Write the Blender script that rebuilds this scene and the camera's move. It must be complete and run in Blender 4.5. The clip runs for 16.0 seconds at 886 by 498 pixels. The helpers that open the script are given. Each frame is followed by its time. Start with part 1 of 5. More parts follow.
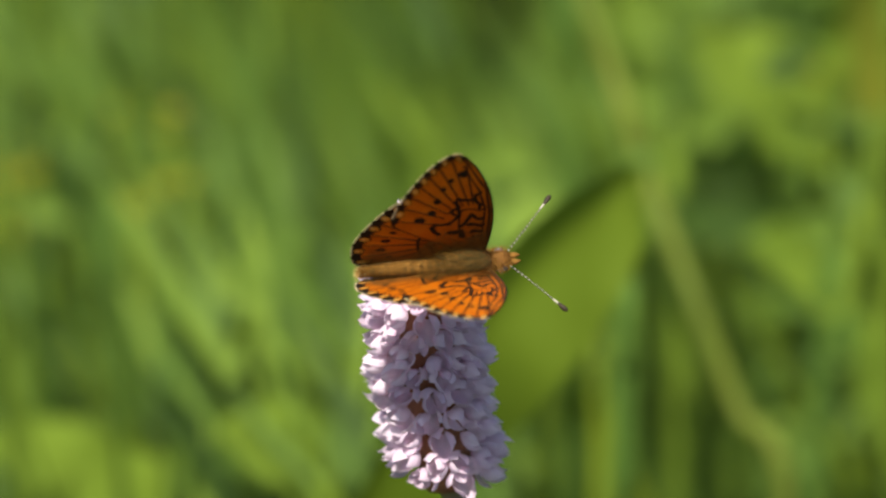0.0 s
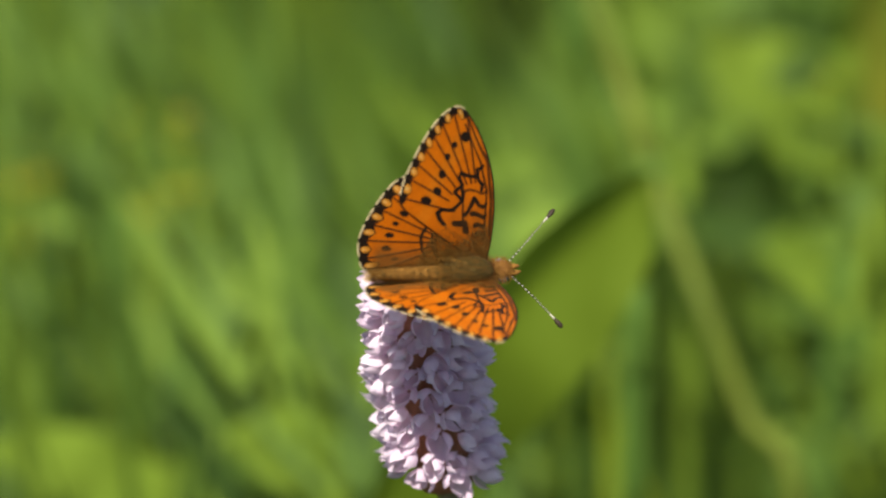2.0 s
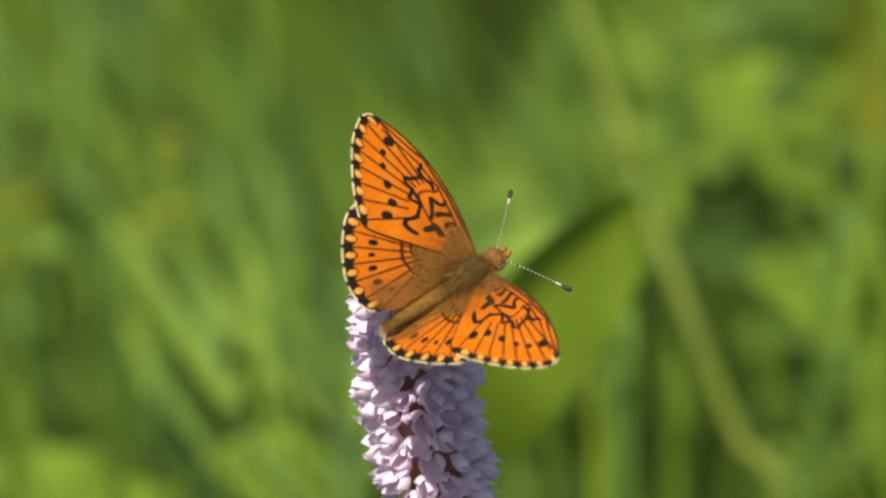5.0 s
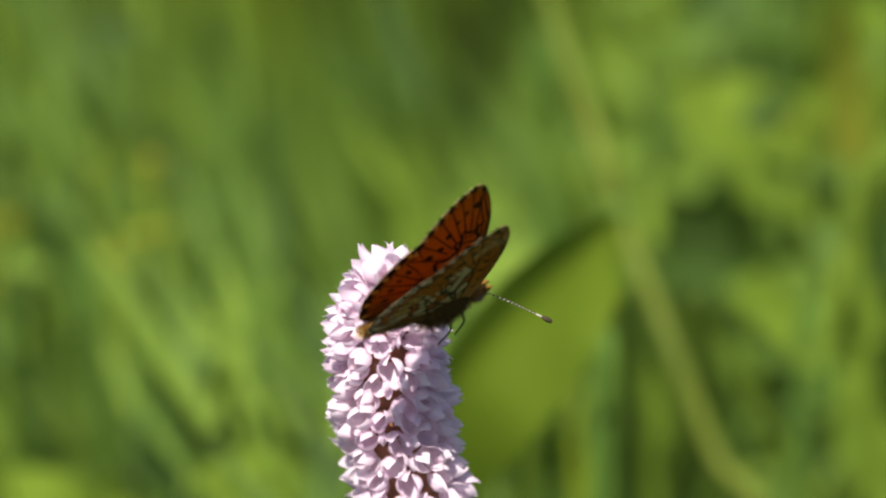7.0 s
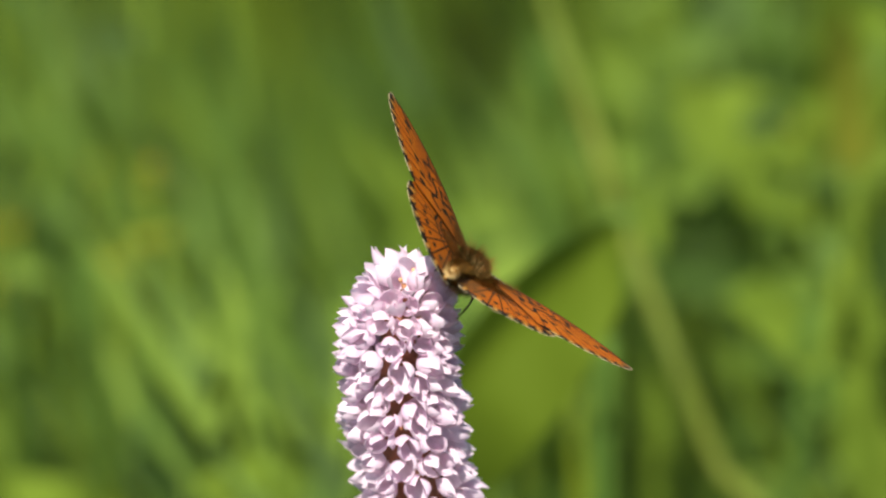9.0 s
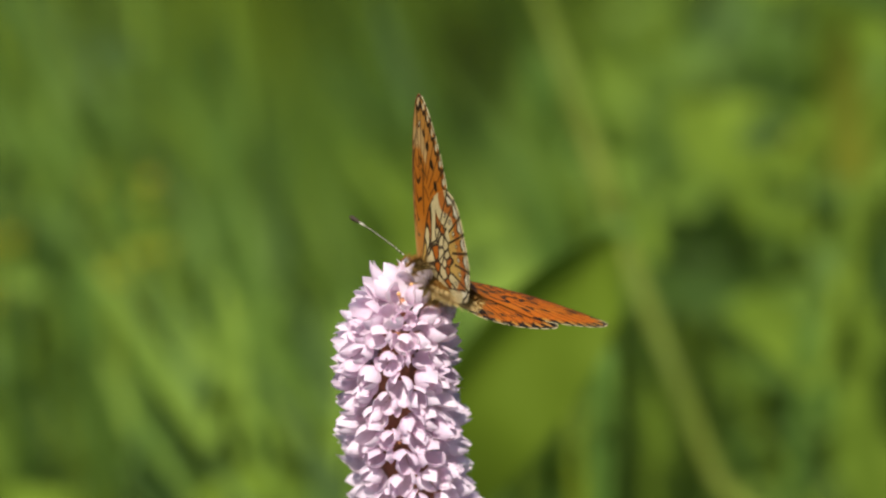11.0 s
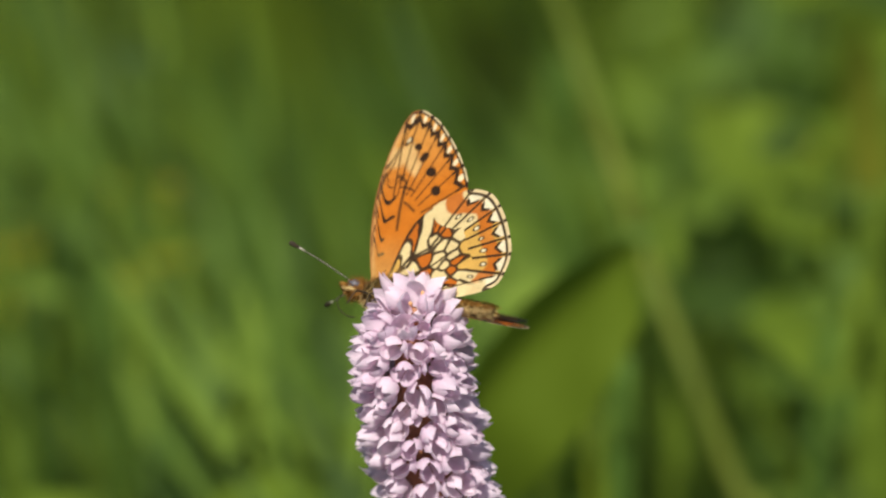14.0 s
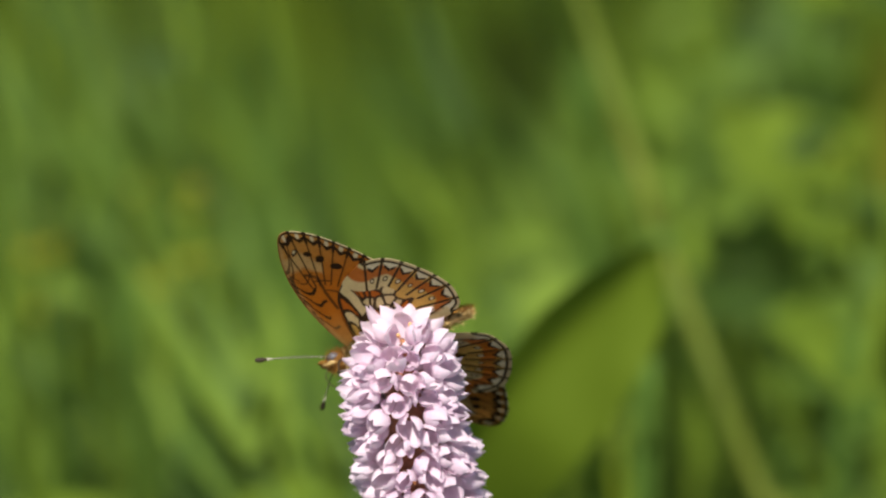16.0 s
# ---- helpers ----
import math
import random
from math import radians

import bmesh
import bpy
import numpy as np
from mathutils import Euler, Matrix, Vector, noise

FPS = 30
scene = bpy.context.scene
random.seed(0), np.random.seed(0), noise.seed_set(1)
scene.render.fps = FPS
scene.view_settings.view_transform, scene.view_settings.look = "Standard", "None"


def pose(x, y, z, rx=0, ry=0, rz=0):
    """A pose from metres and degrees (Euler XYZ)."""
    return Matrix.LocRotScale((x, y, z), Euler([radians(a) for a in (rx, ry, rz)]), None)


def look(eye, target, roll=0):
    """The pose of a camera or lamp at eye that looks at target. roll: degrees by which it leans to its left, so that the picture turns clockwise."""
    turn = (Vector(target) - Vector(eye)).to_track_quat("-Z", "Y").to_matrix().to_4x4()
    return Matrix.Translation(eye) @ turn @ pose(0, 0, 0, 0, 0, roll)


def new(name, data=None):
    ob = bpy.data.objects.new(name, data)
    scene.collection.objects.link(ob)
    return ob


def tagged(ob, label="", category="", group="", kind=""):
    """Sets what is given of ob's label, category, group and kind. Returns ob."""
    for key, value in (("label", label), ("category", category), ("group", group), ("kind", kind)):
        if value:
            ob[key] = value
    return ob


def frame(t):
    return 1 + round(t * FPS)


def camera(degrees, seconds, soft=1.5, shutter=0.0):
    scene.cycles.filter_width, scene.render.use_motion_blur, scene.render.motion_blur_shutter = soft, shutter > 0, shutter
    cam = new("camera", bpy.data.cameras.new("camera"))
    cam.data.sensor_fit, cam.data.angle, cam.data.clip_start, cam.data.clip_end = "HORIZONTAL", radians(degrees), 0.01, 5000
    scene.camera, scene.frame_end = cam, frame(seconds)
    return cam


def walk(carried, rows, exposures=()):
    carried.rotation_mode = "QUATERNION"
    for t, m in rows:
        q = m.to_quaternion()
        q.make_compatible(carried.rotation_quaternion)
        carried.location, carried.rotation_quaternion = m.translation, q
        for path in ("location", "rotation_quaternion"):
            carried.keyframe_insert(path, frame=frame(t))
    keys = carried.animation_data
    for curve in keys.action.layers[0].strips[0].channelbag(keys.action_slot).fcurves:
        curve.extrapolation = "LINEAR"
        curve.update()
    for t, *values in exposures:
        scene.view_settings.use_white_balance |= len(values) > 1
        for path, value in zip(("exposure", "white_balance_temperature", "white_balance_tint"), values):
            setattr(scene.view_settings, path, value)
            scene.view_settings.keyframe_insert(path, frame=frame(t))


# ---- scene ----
# ---- camera: a long lens on a butterfly 0.9 m away, seen slightly from above ----
cam = camera(6.2, 16.0, 2.3)
EYE = (0.0, -0.81568, 0.90036)
cam.data.dof.use_dof = True
cam.data.dof.focus_distance = 0.9
cam.data.dof.aperture_fstop = 18.5
PATH = [
    (0.0, look(EYE, (-0.00095, -0.00349, 0.51252))),
    (0.5, look(EYE, (-0.00108, -0.00341, 0.51269))),
    (1.0, look(EYE, (-0.00168, -0.00325, 0.51304))),
    (1.5, look(EYE, (-0.00209, -0.00327, 0.51298))),
    (2.0, look(EYE, (-0.00203, -0.00315, 0.51324))),
    (2.5, look(EYE, (-0.00244, -0.00302, 0.51353))),
    (3.0, look(EYE, (-0.00273, -0.00294, 0.51370))),
    (3.5, look(EYE, (-0.00267, -0.00282, 0.51396))),
    (6.0, look(EYE, (0.00095, -0.00145, 0.51689))),
    (6.5, look(EYE, (0.00146, -0.00115, 0.51752))),
    (7.0, look(EYE, (0.00146, -0.00118, 0.51747))),
    (7.5, look(EYE, (0.00156, -0.00109, 0.51767))),
    (8.0, look(EYE, (0.00168, -0.00093, 0.51801))),
    (8.5, look(EYE, (0.00153, -0.00097, 0.51793))),
    (9.0, look(EYE, (0.00137, -0.00086, 0.51816))),
    (11.5, look(EYE, (0.00168, -0.00024, 0.51948))),
    (12.0, look(EYE, (0.00188, -0.00027, 0.51942))),
    (12.5, look(EYE, (0.00194, -0.00019, 0.51960))),
    (13.0, look(EYE, (0.00124, -0.00001, 0.51997))),
    (13.5, look(EYE, (0.00000, 0.00000, 0.52000))),
    (14.0, look(EYE, (-0.00060, 0.00004, 0.52009))),
    (14.5, look(EYE, (-0.00114, 0.00013, 0.52029))),
    (15.0, look(EYE, (-0.00200, 0.00015, 0.52032))),
    (15.5, look(EYE, (-0.00251, 0.00015, 0.52032))),
    (16.0, look(EYE, (-0.00323, 0.00016, 0.52034))),
]
walk(cam, PATH, [(0.0, 0.9), (9.0, 0.92), (11.5, 0.5), (12.5, 0.27), (14.0, 0.33), (15.0, 0.42), (16.0, 0.62)])

VIEW_X = Vector((1.0, 0.0, 0.0))
VIEW_Y = Vector((0.0, math.sin(radians(25)), math.cos(radians(25))))
VIEW_Z = Vector((0.0, -math.cos(radians(25)), math.sin(radians(25))))
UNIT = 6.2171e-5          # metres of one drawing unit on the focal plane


def spot(x, y, behind):
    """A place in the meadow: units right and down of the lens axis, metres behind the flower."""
    k = 1 + behind / 0.9
    return Vector(EYE) + VIEW_X * ((x - 784) * UNIT * k) + VIEW_Y * ((441 - y) * UNIT * k) - VIEW_Z * (0.9 + behind)


# ---- light: clear summer sky, high sun from the upper left ----
TO_SUN = Vector((-0.13, -0.54, 0.83)).normalized()
world = bpy.data.worlds.new("world")
scene.world = world
world.use_nodes = True
sky = world.node_tree.nodes.new("ShaderNodeTexSky")
sky.sky_type = "NISHITA"
sky.sun_disc = False
sky.sun_elevation = math.asin(TO_SUN.z)
sky.sun_rotation = math.atan2(TO_SUN.x, TO_SUN.y)
back = world.node_tree.nodes["Background"]
back.inputs["Strength"].default_value = 0.065
world.node_tree.links.new(sky.outputs[0], back.inputs[0])
sun_data = bpy.data.lights.new("sun", "SUN")
sun_data.energy = 5.0
sun_data.angle = radians(0.53)
sun_data.color = (1.0, 0.95, 0.87)
sun = new("sun", sun_data)
sun.matrix_world = look((-1.0, -0.5, 3.0), Vector((-1.0, -0.5, 3.0)) - TO_SUN)


# ---- materials ----
def shader(name):
    m = bpy.data.materials.new(name)
    m.use_nodes = True
    t = m.node_tree
    t.nodes.clear()
    return m, t, t.nodes, t.links


def ramp_node(t, fac, stops):
    r = t.nodes.new("ShaderNodeValToRGB")
    while len(r.color_ramp.elements) < len(stops):
        r.color_ramp.elements.new(0.5)
    for e, (p, c) in zip(r.color_ramp.elements, stops):
        e.position, e.color = p, (*c, 1)
    t.links.new(fac, r.inputs[0])
    return r.outputs[0]


def noise_node(t, scale, detail=3.0, rough=0.6):
    c = t.nodes.new("ShaderNodeTexCoord")
    n = t.nodes.new("ShaderNodeTexNoise")
    n.inputs["Scale"].default_value, n.inputs["Detail"].default_value, n.inputs["Roughness"].default_value = scale, detail, rough
    t.links.new(c.outputs["Object"], n.inputs["Vector"])
    return n.outputs[0]


def mixed(t, fac, a, b, blend="MIX"):
    m = t.nodes.new("ShaderNodeMix")
    m.data_type, m.blend_type = "RGBA", blend
    for i, v in ((0, fac), (6, a), (7, b)):
        if isinstance(v, (int, float)):
            m.inputs[i].default_value = v
        elif isinstance(v, tuple):
            m.inputs[i].default_value = (*v, 1)
        else:
            t.links.new(v, m.inputs[i])
    return m.outputs[2]


def sheet(t, color, rough, through_light, bump=None, strength=0.3, distance=0.0001, through_color=None, gloss=0.35):
    """A thin leaf-like surface: gloss and diffuse on top, part of the light let through."""
    p = t.nodes.new("ShaderNodeBsdfPrincipled")
    p.inputs["Roughness"].default_value = rough
    p.inputs["Specular IOR Level"].default_value = gloss
    t.links.new(color, p.inputs["Base Color"])
    tl = t.nodes.new("ShaderNodeBsdfTranslucent")
    t.links.new(through_color or color, tl.inputs["Color"])
    mx = t.nodes.new("ShaderNodeMixShader")
    mx.inputs[0].default_value = through_light
    t.links.new(p.outputs[0], mx.inputs[1])
    t.links.new(tl.outputs[0], mx.inputs[2])
    if bump is not None:
        b = t.nodes.new("ShaderNodeBump")
        b.inputs["Strength"].default_value, b.inputs["Distance"].default_value = strength, distance
        t.links.new(bump, b.inputs["Height"])
        t.links.new(b.outputs[0], p.inputs["Normal"])
    out = t.nodes.new("ShaderNodeOutputMaterial")
    t.links.new(mx.outputs[0], out.inputs[0])


def foliage(name, dark, light, scale=60.0, through_light=0.35, rough=0.6, island=True, gloss=0.12):
    m, t, nodes, links = shader(name)
    base = ramp_node(t, noise_node(t, scale), [(0.3, dark), (0.7, light)])
    if island:
        g = nodes.new("ShaderNodeNewGeometry")
        tone = ramp_node(t, g.outputs["Random Per Island"], [(0.0, (0.28, 0.33, 0.36)), (0.4, (0.80, 0.84, 0.86)), (0.75, (1.18, 1.12, 0.95)), (1.0, (1.65, 1.45, 0.95))])
        base = mixed(t, 1.0, base, tone, "MULTIPLY")
    sheet(t, base, rough, through_light, noise_node(t, scale * 8), 0.4, 0.0004, gloss=gloss)
    return m


def plain(name, dark, light, scale=3000.0, rough=0.6, gloss=0.3, distance=0.00004):
    m, t, nodes, links = shader(name)
    p = nodes.new("ShaderNodeBsdfPrincipled")
    n = noise_node(t, scale)
    links.new(ramp_node(t, n, [(0.3, dark), (0.7, light)]), p.inputs["Base Color"])
    p.inputs["Roughness"].default_value = rough
    p.inputs["Specular IOR Level"].default_value = gloss
    b = nodes.new("ShaderNodeBump")
    b.inputs["Strength"].default_value, b.inputs["Distance"].default_value = 0.5, distance
    links.new(n, b.inputs["Height"])
    links.new(b.outputs[0], p.inputs["Normal"])
    out = nodes.new("ShaderNodeOutputMaterial")
    links.new(p.outputs[0], out.inputs[0])
    return m


def pigment(name, through_light):
    """Wing scales: the pigment stored on the wing, broken up by fine grain."""
    m, t, nodes, links = shader(name)
    a = nodes.new("ShaderNodeAttribute")
    a.attribute_name = "pigment"
    grain = ramp_node(t, noise_node(t, 9000.0, 2.0), [(0.25, (0.66, 0.64, 0.62)), (0.75, (1.02, 1.02, 1.02))])
    wear = ramp_node(t, noise_node(t, 700.0, 3.0), [(0.3, (0.86, 0.84, 0.82)), (0.7, (1.05, 1.05, 1.05))])
    base = mixed(t, 1.0, mixed(t, 1.0, a.outputs["Color"], grain, "MULTIPLY"), wear, "MULTIPLY")
    sheet(t, base, 0.62, through_light, noise_node(t, 12000.0, 2.0), 0.35, 0.00003, gloss=0.12)
    return m


def petal_stuff():
    m, t, nodes, links = shader("petal")
    o = nodes.new("ShaderNodeObjectInfo")
    base = ramp_node(t, noise_node(t, 900.0), [(0.3, (0.79, 0.65, 0.735)), (0.72, (0.88, 0.77, 0.835))])
    tone = ramp_node(t, o.outputs["Random"], [(0.0, (0.92, 0.86, 0.91)), (1.0, (1.06, 1.06, 1.05))])
    base = mixed(t, 1.0, base, tone, "MULTIPLY")
    sheet(t, base, 0.55, 0.5, noise_node(t, 5000.0), 0.3, 0.00005, gloss=0.3)
    return m


# near-black green: the shade down in the grass gaps is put into this colour
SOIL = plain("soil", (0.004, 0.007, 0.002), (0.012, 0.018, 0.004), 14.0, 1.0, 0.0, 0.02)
GRASS = foliage("grass", (0.110, 0.176, 0.018), (0.175, 0.256, 0.028), 25.0, 0.45)
BLUE_GRASS = foliage("blue_grass", (0.094, 0.18, 0.030), (0.14, 0.24, 0.044), 25.0, 0.45)
LEAF = foliage("leaf", (0.11, 0.165, 0.011), (0.14, 0.205, 0.014), 18.0, 0.48, island=False)
HERB = foliage("herb", (0.072, 0.132, 0.020), (0.118, 0.195, 0.030), 30.0, 0.4)
DOCK = foliage("dock", (0.128, 0.20, 0.018), (0.185, 0.265, 0.028), 20.0, 0.35, island=False)
STRAW = foliage("straw", (0.16, 0.20, 0.02), (0.24, 0.25, 0.025), 30.0, 0.35, island=False)
STALK = foliage("grass_stalk", (0.098, 0.135, 0.016), (0.135, 0.16, 0.022), 30.0, 0.2, island=False)
YELLOW = foliage("yellow_petal", (0.23, 0.235, 0.015), (0.34, 0.31, 0.02), 80.0, 0.3)
STEM = plain("stem", (0.14, 0.12, 0.05), (0.22, 0.17, 0.07), 700.0, 0.55)
RACHIS = plain("rachis", (0.22, 0.085, 0.04), (0.38, 0.165, 0.075), 1500.0, 0.6)
ANTHER = plain("anther", (0.62, 0.30, 0.12), (0.75, 0.42, 0.2), 6000.0, 0.6)
PETAL = petal_stuff()
WING = pigment("wing_scales", 0.15)
CHITIN = plain("chitin", (0.016, 0.012, 0.008), (0.045, 0.03, 0.016), 4000.0, 0.65, 0.2)
FUR_DARK = plain("brown_fur", (0.035, 0.026, 0.007), (0.13, 0.085, 0.02), 5000.0, 0.8, 0.15)
FUR_TAN = plain("tan_fur", (0.13, 0.055, 0.012), (0.26, 0.115, 0.026), 5000.0, 0.8, 0.15)
FUR_MID = plain("russet_fur", (0.09, 0.042, 0.007), (0.27, 0.125, 0.022), 5000.0, 0.8, 0.15)
FUR_OLIVE = plain("olive_fur", (0.08, 0.042, 0.007), (0.30, 0.137, 0.020), 5000.0, 0.8, 0.15)
BELLY = plain("belly", (0.46, 0.31, 0.11), (0.62, 0.46, 0.21), 5000.0, 0.8, 0.15)
EYE_STUFF = plain("eye", (0.05, 0.045, 0.05), (0.13, 0.12, 0.13), 9000.0, 0.4, 0.4)
BANDED = plain("antenna_shaft", (0.012, 0.010, 0.007), (0.03, 0.022, 0.014), 9000.0, 0.6, 0.15)
PALE = plain("pale_scales", (0.30, 0.27, 0.20), (0.46, 0.42, 0.33), 9000.0, 0.6)


# ---- mesh helpers ----
def mesh_of(name, verts, faces, material, smooth=True):
    me = bpy.data.meshes.new(name)
    me.from_pydata([tuple(v) for v in verts], [], faces)
    me.materials.append(material)
    if smooth:
        me.polygons.foreach_set("use_smooth", [True] * len(me.polygons))
    me.update()
    return me


def part(name, me, parent, label="", m=None):
    ob = new(name, me)
    ob.parent = parent
    if m is not None:
        ob.matrix_basis = m
    return tagged(ob, label) if label else ob


def smooth_path(points, steps):
    """A smooth curve through the points."""
    pts = [Vector(p) for p in points]
    pts = [pts[0] * 2 - pts[1]] + pts + [pts[-1] * 2 - pts[-2]]
    out = []
    for i in range(1, len(pts) - 2):
        a, b, c, d = pts[i - 1:i + 3]
        for j in range(steps):
            s = j / steps
            out.append(0.5 * ((2 * b) + (c - a) * s + (2 * a - 5 * b + 4 * c - d) * s * s + (3 * b - a - 3 * c + d) * s ** 3))
    out.append(pts[-2])
    return out


def tube(path, radii, sides=10):
    """Verts and faces of a closed tube along the path."""
    verts, faces = [], []
    n = len(path)
    side = None
    for i, p in enumerate(path):
        d = (path[min(i + 1, n - 1)] - path[max(i - 1, 0)]).normalized()
        if side is None:
            side = d.orthogonal().normalized()
        side = (side - d * side.dot(d)).normalized()
        up = d.cross(side)
        r = radii[i] if isinstance(radii, (list, tuple)) else radii
        for k in range(sides):
            a = 2 * math.pi * k / sides
            verts.append(p + side * (math.cos(a) * r) + up * (math.sin(a) * r))
    for i in range(n - 1):
        for k in range(sides):
            k2 = (k + 1) % sides
            faces.append((i * sides + k, i * sides + k2, (i + 1) * sides + k2, (i + 1) * sides + k))
    faces.append(tuple(range(sides - 1, -1, -1)))
    faces.append(tuple((n - 1) * sides + k for k in range(sides)))
    return verts, faces


def add(store, verts, faces):
    off = len(store[0])
    store[0].extend(verts)
    store[1].extend(tuple(off + k for k in f) for f in faces)


def blade(path, width, normal, fold=0.25, taper=0.55):
    """A grass blade or long leaf: five across, folded along the midrib, pointed at the end."""
    verts, faces = [], []
    n = len(path)
    for i, p in enumerate(path):
        s = i / (n - 1)
        d = (path[min(i + 1, n - 1)] - path[max(i - 1, 0)]).normalized()
        side = d.cross(normal).normalized()
        up = side.cross(d)
        w = width * (0.55 + 0.45 * min(1, s * 3)) * max(0.02, 1 - max(0, (s - (1 - taper)) / taper) ** 1.6)
        for k in (-1.0, 0.0, 1.0):
            verts.append(p + side * (k * w / 2) + up * (abs(k) * w * fold))
    for i in range(n - 1):
        for k in range(2):
            a = i * 3 + k
            faces.append((a, a + 1, a + 4, a + 3))
    return verts, faces


def tepal(length, width, round_):
    """One petal, hollow like a spoon, standing on the origin with its back to +x, its tip bent in."""
    verts, faces = [], []
    rows, cols = 8, 7
    for i in range(rows):
        s = i / (rows - 1)
        w = width * (0.30 + 0.70 * math.sin(min(1.0, s / 0.5) * math.pi / 2)) * (1 if s < 0.5 else max(0.0, math.cos((s - 0.5) / 0.5 * math.pi / 2)) ** 0.7 + 0.02)
        out = round_ * math.sin(s ** 0.8 * math.pi * 0.86)
        for k in range(cols):
            c = 2 * k / (cols - 1) - 1
            verts.append((out - 0.34 * w * c * c, c * w / 2, length * s))
    for i in range(rows - 1):
        for k in range(cols - 1):
            a = i * cols + k
            faces.append((a, a + 1, a + cols + 1, a + cols))
    return verts, faces


# ---- the meadow floor ----
def build_ground():
    verts, faces = [], []
    rings = [0.0] + [0.15 * 1.33 ** i for i in range(36)]
    sides = 48
    for r in rings:
        for k in range(sides):
            a = 2 * math.pi * k / sides
            x, y = r * math.cos(a), 0.4 + r * math.sin(a)
            h = 0.02 * noise.noise((x * 3, y * 3, 0)) * min(1, r * 2) + 0.6 * noise.noise((x * 0.02, y * 0.02, 3)) * min(1, r / 40)
            verts.append((x, y, h))
    for i in range(len(rings) - 1):
        for k in range(sides):
            k2 = (k + 1) % sides
            faces.append((i * sides + k, i * sides + k2, (i + 1) * sides + k2, (i + 1) * sides + k))
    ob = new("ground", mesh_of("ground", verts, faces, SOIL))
    return tagged(ob, "dark meadow soil under dense grass", "ground", kind="structure")


ground = build_ground()


def ceiling_of(y, drop):
    """The greatest height at y that stays below the sight line of the lens."""
    return 0.9004 - (y + 0.8157) * math.tan(radians(25 + drop))


# dark spots as the camera sees them; plants on these sight lines are left out
SIGHT_GAPS = ((870, 125, 50), (1280, 180, 46), (1384, 448, 58), (1230, 420, 40), (1507, 619, 44), (1186, 640, 72), (1000, 900, 80), (1120, 860, 72), (1250, 900, 80), (1235, 730, 72), (1125, 735, 56), (250, 170, 34), (90, 640, 40))


def in_sight_gap(p):
    """True where p lies on a camera sight line kept clear of grass."""
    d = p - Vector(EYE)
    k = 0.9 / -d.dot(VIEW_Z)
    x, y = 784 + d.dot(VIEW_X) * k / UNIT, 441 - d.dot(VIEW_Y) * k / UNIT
    return any((x - a) ** 2 * 1.6 + (y - b) ** 2 * 0.5 < r * r for a, b, r in SIGHT_GAPS)


def build_grass(name, count, material, seed, near, far, half, width, label, tall=0.04):
    """Arching blades, lower further off, their heights fitted to the camera's sight line."""
    rng = random.Random(seed)
    store = ([], [])
    for i in range(count):
        y = near + (far - near) * rng.random()
        x = rng.uniform(-half, half)
        if y < 0.15:
            h = rng.uniform(0.12, 0.30) if abs(x) > 0.2 or y < -1.1 else min(0.34, max(0.05, ceiling_of(y, 4.0) - 0.05)) * rng.uniform(0.5, 1)
        else:
            h = min(0.52, max(0.07, ceiling_of(y, 0.0) + rng.uniform(-0.17, tall)))
        lean = Vector((rng.gauss(-0.20, 0.10), rng.gauss(-0.05, 0.12), 0)) * h
        if y < 0.2:
            lean *= 0.5
        foot = Vector((x, y, -0.01)) - lean * 0.8
        path = smooth_path([foot, foot + lean * 0.3 + Vector((0, 0, h * 0.45)), foot + lean * 0.65 + Vector((0, 0, h * 0.78)), foot + lean * 1.05 + Vector((0, 0, h))], 2)
        a = rng.gauss(-1.57, 0.7)
        if y > 0.15 and any(in_sight_gap(p) for p in path):
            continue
        add(store, *blade(path, width * rng.uniform(0.6, 1.5), Vector((math.cos(a), math.sin(a), 0.25)), 0.12))
    ob = new(name, mesh_of(name, store[0], store[1], material))
    return tagged(ob, label, "grass", kind="stuff")


build_grass("meadow_grass", 3900, GRASS, 3, 0.17, 1.5, 0.5, 0.0042, "tall green meadow grass standing densely, out of focus")
build_grass("blue_meadow_grass", 2800, BLUE_GRASS, 4, 0.22, 1.5, 0.5, 0.0042, "bluish green grass blades among the meadow grass")
build_grass("low_meadow_grass", 2600, GRASS, 5, -1.6, 2.4, 1.5, 0.006, "short green grass of the meadow round the flower", -0.1)


def build_wide_grass():
    """The same meadow carried on all round the flower and the camera."""
    rng = random.Random(6)
    store = ([], [])
    for i in range(7000):
        x, y = rng.gauss(0, 2.2), 0.3 + rng.gauss(0, 2.4)
        if abs(x) < 0.5 and -1.0 < y < 1.6:
            continue
        h = rng.uniform(0.12, 0.34)
        lean = Vector((rng.gauss(-0.15, 0.15), rng.gauss(0, 0.15), 0)) * h
        foot = Vector((x, y, -0.03))
        path = [foot, foot + lean * 0.3 + Vector((0, 0, h * 0.5)), foot + lean * 0.7 + Vector((0, 0, h * 0.8)), foot + lean * 1.2 + Vector((0, 0, h))]
        a = rng.uniform(0, 6.28)
        add(store, *blade(path, rng.uniform(0.005, 0.012), Vector((math.cos(a), math.sin(a), 0.25)), 0.12))
    ob = new("wide_meadow_grass", mesh_of("wide_meadow_grass", store[0], store[1], GRASS))
    return tagged(ob, "green grass of the meadow further round the flower", "grass", kind="stuff")


build_wide_grass()
